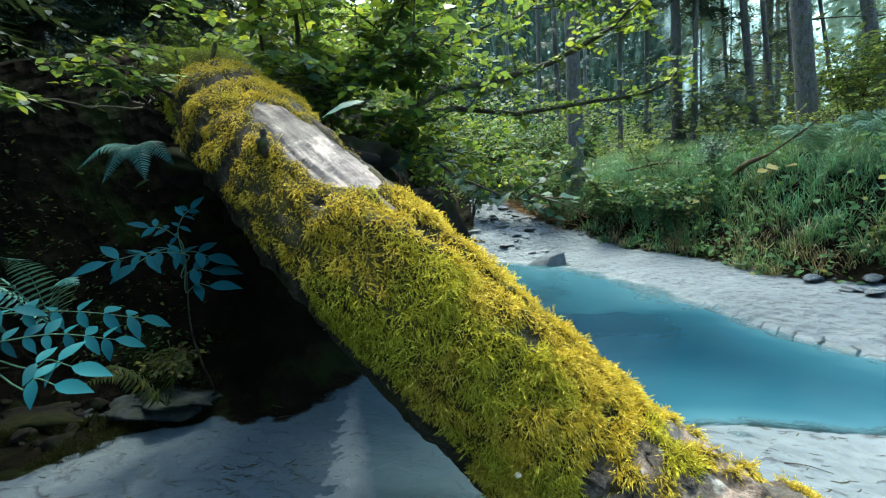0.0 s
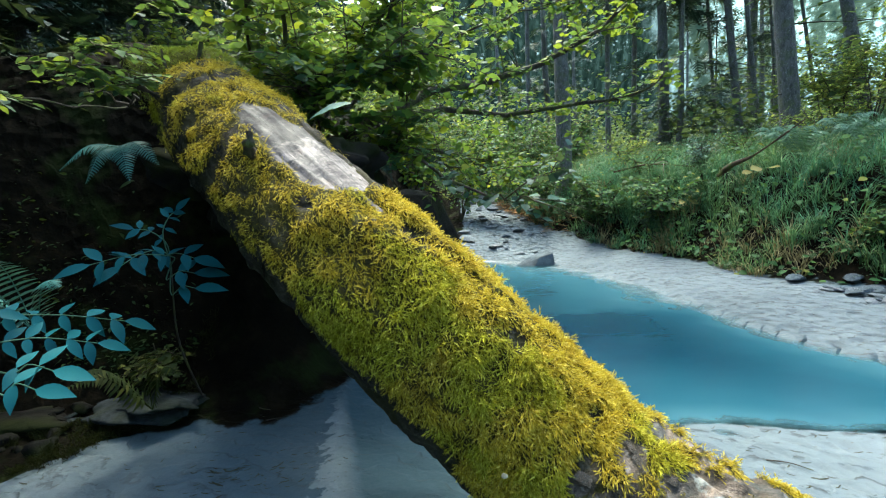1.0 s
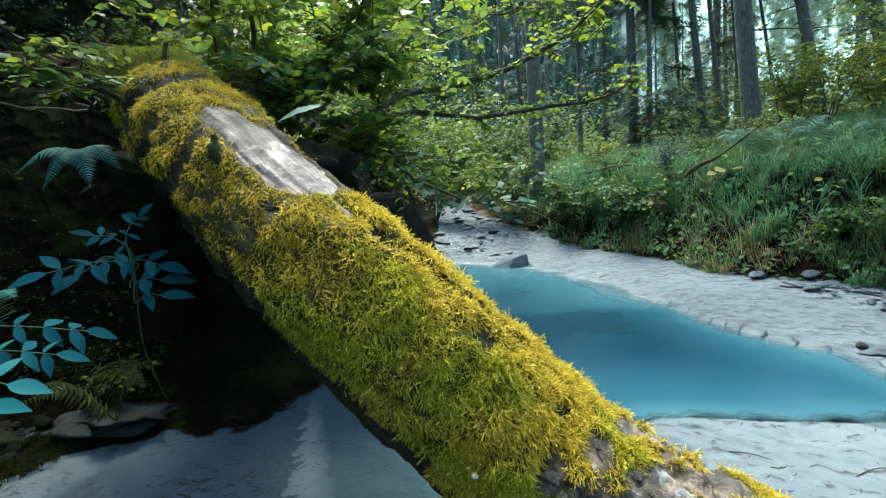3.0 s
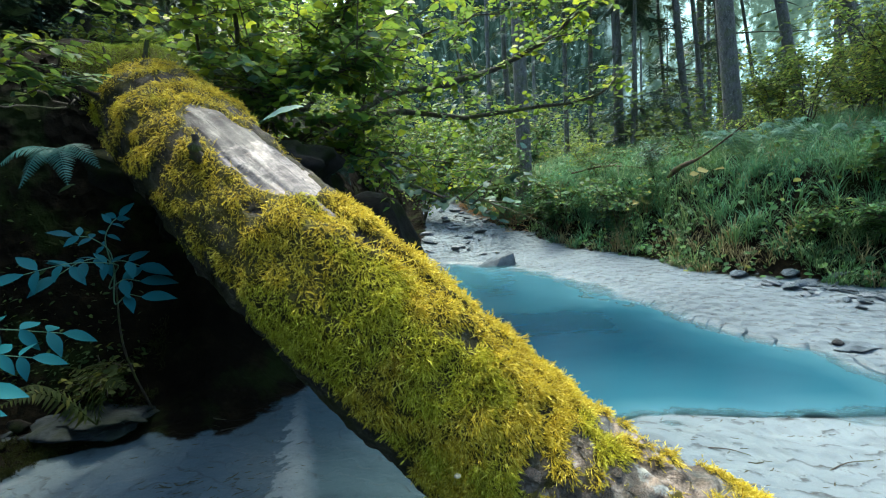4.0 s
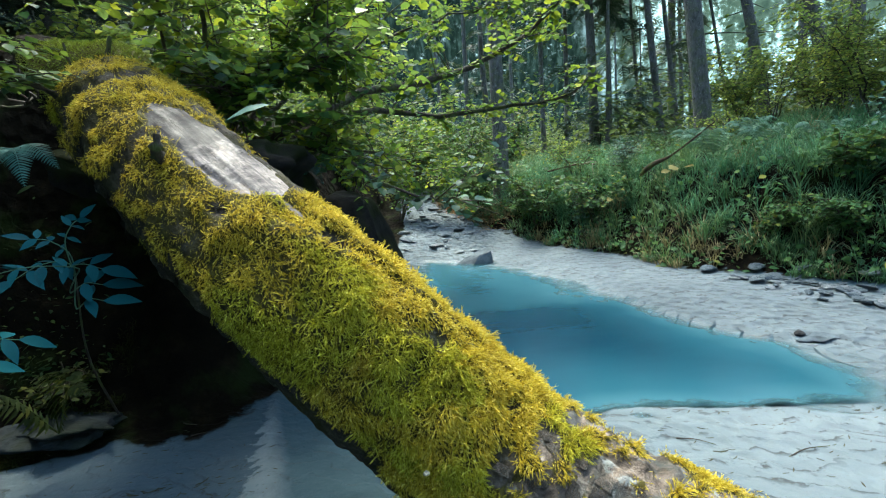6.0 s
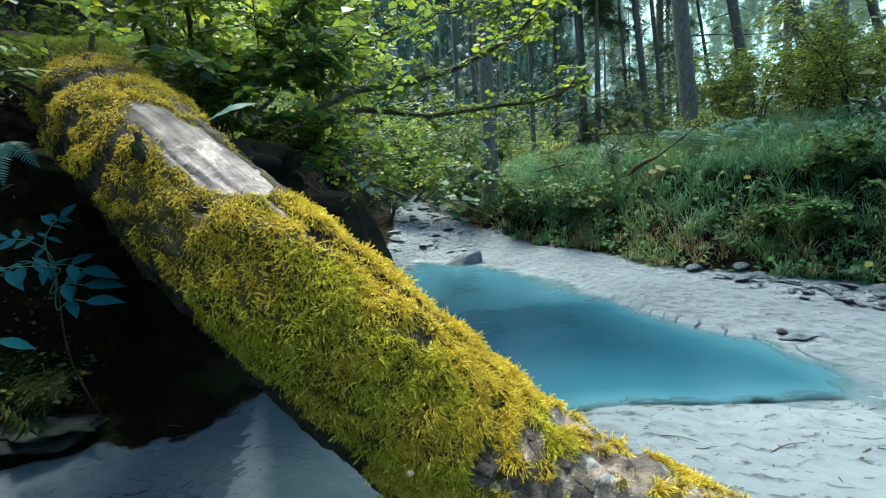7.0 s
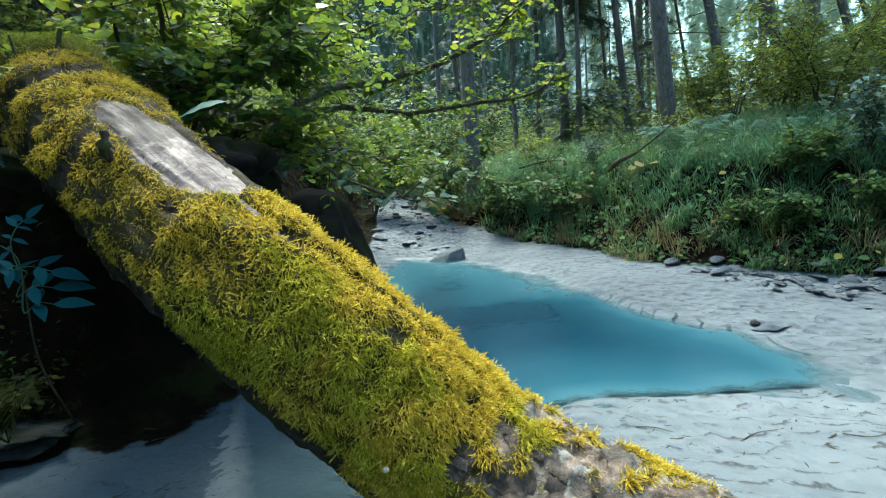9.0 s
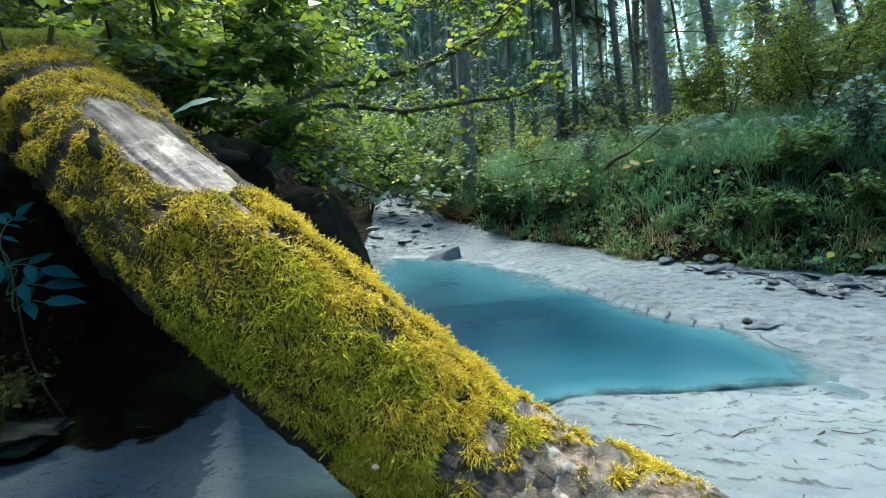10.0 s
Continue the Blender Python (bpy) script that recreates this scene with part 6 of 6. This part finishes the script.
def build_litter():
    r = np.random.default_rng(37)
    # leaning stick on the bank
    x, y = 3.53, 5.35
    z = float(height(np.array([x]), np.array([y]))[0])
    stick = thing("leaning_stick", "mossy brown branch leaning out of the bank grass", "branch", at=(x, y, z))
    up = 1.16 - z
    pts = bent([(-0.1, 0.1, up - 0.12), (0, 0, up), (0.22, -0.12, up + 0.12), (0.62, -0.33, up + 0.47)], 18)
    part("wood", mesh_data("wood", *tube(pts, np.interp(np.linspace(0, 1, 18), [0, 0.2, 0.45, 0.6, 1], [0.02, 0.036, 0.032, 0.015, 0.008]), 9, 0.3, 3), M_STICK), stick)
    x, y = 2.95, 7.5
    z = float(height(np.array([x]), np.array([y]))[0])
    dead = thing("dead_branch", "brown dead branch lying across the bank grass", "branch", at=(x, y, z))
    pts = bent([(0, 0, 0.16), (0.35, -0.55, 0.24), (0.75, -1.1, 0.16)], 14)
    part("wood", mesh_data("wood", *tube(pts, np.linspace(0.018, 0.008, 14), 8, 0.3, 6), M_STICK), dead)
    for k, (i, dx, dz) in enumerate(((4, 0.12, -0.2), (7, 0.15, -0.25), (9, -0.1, -0.2))):
        q = bent([pts[i], pts[i] + (dx, -0.1, 0.02), pts[i] + (1.4 * dx, -0.2, dz)], 7)
        part("side_twig", mesh_data("side_twig", *tube(q, np.linspace(0.009, 0.004, 7), 5), M_DRIFT), dead)
    for i, (xx, yy, zz, s) in enumerate(((3.2, 5.7, 0.76, 0.15), (3.6, 5.1, 1.1, 0.14), (3.68, 4.95, 1.1, 0.15), (3.1, 5.8, 0.72, 0.12), (2.8, 5.9, 0.72, 0.1), (3.56, 5.2, 1.06, 0.11))):
        R = turns(np.array([[1, -0.3, 0.0]]) + r.normal(0, 0.3, (1, 3)), np.array([[0, -0.6, 1.0]]))[0]
        ob = part("yellow_leaf", mesh_data("yellow_leaf", BROAD[0] * np.array([1.3, 1, 1]), BROAD[1], M_YELLOW))
        ob.matrix_basis = Matrix.LocRotScale((xx, yy, zz), Matrix(R.tolist()).to_quaternion(), (s,) * 3)
        tagged(ob, "large yellowing leaf lying on the bank grass", "leaf", "yellow leaves on the bank")
    # fallen twigs on the silt
    spots = ((-0.97, 1.98, 0.09), (-0.9, 1.9, 0.07), (1.55, 1.2, 0.2), (1.9, 1.05, 0.16), (2.3, 0.95, 0.2), (1.2, 1.35, 0.14), (2.6, 1.25, 0.15), (2.9, 1.5, 0.18), (0.9, 7.4, 0.3), (1.3, 7.9, 0.35))
    for k, (px, py, L) in enumerate(spots):
        pz = float(height(np.array([px]), np.array([py]))[0])
        th = r.uniform(-0.5, 0.5)
        q = bent([(-L / 2, 0, 0.004), (0, r.normal(0, 0.1 * L), 0.008), (L / 2, r.normal(0, 0.1 * L), 0.005)], 9)
        ob = part("twig", mesh_data("twig", *tube(q, np.linspace(0.0028, 0.0012, 9), 6, 0.2, k), M_DARKBARK))
        ob.matrix_basis = pose(px, py, pz, 0, 0, math.degrees(th))
        tagged(ob, "thin dark twig lying on the pale silt", "twig", "twigs on the silt")


def build_crumbs():
    """Flakes of bark and leaf scattered over the silt."""
    r = np.random.default_rng(41)
    flakes = []
    for k in range(4):
        n = 6
        t = np.linspace(-1, 1, n)
        w = 0.28 * (1 - t ** 2 * 0.8) * (1 + 0.3 * r.normal(0, 1, n) * 0.5)
        bend = 0.22 * t ** 2 * (1 if k % 2 else -1) + 0.1 * r.normal(0, 1, n)
        v = np.vstack([np.stack([t, bend - w, 0.08 * t ** 2 + 0.0 * t], 1), np.stack([t, bend, 0.2 + 0.08 * t ** 2], 1), np.stack([t, bend + w, 0.08 * t ** 2], 1)])
        f = np.vstack([[i, i + 1, n + i + 1, n + i] for i in range(n - 1)] + [[n + i, n + i + 1, 2 * n + i + 1, 2 * n + i] for i in range(n - 1)])
        flakes.append((mesh_data("bark_flake", v, f, M_DARKBARK), v, f))
    spots = []
    while len(spots) < 250:
        if r.random() < 0.25:
            x, y = r.uniform(-1.7, -0.5), r.uniform(1.25, 1.95)
        elif r.random() < 0.65:
            x, y = r.uniform(0.9, 4.2), r.uniform(0.7, 2.6)
        else:
            x, y = r.uniform(1.6, 3.2), r.uniform(2.6, 5.4)
        spots.append((x, y))
    for _ in range(90):
        spots.append((-0.85 + r.normal(0, 0.16), 1.45 + r.normal(0, 0.09)))
    # wrack lines on the near silt
    for _ in range(130):
        x = r.uniform(0.9, 3.3)
        spots.append((x, np.interp(x, [0.9, 1.7, 2.3, 3.3], [1.5, 1.4, 1.25, 1.3]) - 0.09 * r.integers(0, 6) + r.normal(0, 0.015)))
    rim = len(spots)
    for _ in range(70):
        x = r.uniform(0.7, 2.5)
        spots.append((x, np.interp(x, [0.45, 1.05, 1.72, 2.2, 2.5], [1.55, 1.72, 1.55, 1.42, 1.7]) + r.normal(-0.03, 0.04)))
    xy = np.array(spots)
    keep = (inside_depth(xy[:, 0], xy[:, 1], POOL) < np.where(np.arange(len(xy)) < rim, -0.06, 0.0)) & (inside_depth(xy[:, 0], xy[:, 1], RIGHT_LAND) < -0.05)
    xy = xy[keep]
    zz = height(xy[:, 0], xy[:, 1])
    order = np.argsort(np.hypot(xy[:, 0], xy[:, 1]))
    sizes = r.uniform(0.006, 0.018, len(xy)) * np.where(r.random(len(xy)) < 0.12, 1.8, 1.0)
    way = r.normal(0, 30, len(xy))
    for k, i in enumerate(order[:290]):
        w = sizes[i]
        ob = part("bark_flake", flakes[k % 4][0])
        ob.matrix_basis = pose(xy[i, 0], xy[i, 1], zz[i] + 0.001, 0, 0, way[i]) @ Matrix.Diagonal((w, w * 0.6, w * 0.5, 1))
        tagged(ob, "thin dark flake of bark on the pale silt", "bark", "bark flakes on the silt")
    sets = []
    for k, i in enumerate(order[290:]):
        w, a = sizes[i], math.radians(way[i])
        v = flakes[k % 4][1] * (w, w * 0.6, w * 0.5) @ np.array([[math.cos(a), math.sin(a), 0], [-math.sin(a), math.cos(a), 0], [0, 0, 1]])
        sets.append((v + (xy[i, 0], xy[i, 1], zz[i] + 0.001), flakes[k % 4][2]))
    tagged(part("bark_crumbs", mesh_data("bark_crumbs", *joined(*sets), M_DARKBARK)), "dark crumbs of bark strewn over the farther silt", "bark", kind="stuff")


def build_needles():
    """Brown needles and dry stalks where the bank runs down to the stream bed."""
    r = np.random.default_rng(43)
    n = 3000
    t = r.random(n)
    x = 1.45 + 0.62 * t + r.normal(0, 0.12, n)
    y = 9.75 - 1.9 * t + r.normal(0, 0.25, n)
    th = r.uniform(0, 6.283, n)
    w = np.stack([np.cos(th), np.sin(th), r.uniform(-0.2, 0.25, n)], 1)
    tv, tf = leaf_shape((0.03, 0.045, 0.01), 0.1, 0.1)
    v, f = strewn(tv, tf, np.stack([x, y, height(x, y) + r.uniform(0.005, 0.05, n)], 1), turns(w, r.normal(0, 0.3, (n, 3)) + (0, -0.4, 1)), r.uniform(0.08, 0.2, n))
    tagged(part("needle_litter", mesh_data("needle_litter", v, f, M_NEEDLES)), "rust-brown fallen needles at the foot of the bank", "litter", kind="stuff")


build_crumbs()
build_needles()
build_grass()
build_herbs()
build_undergrowth()
build_litter()
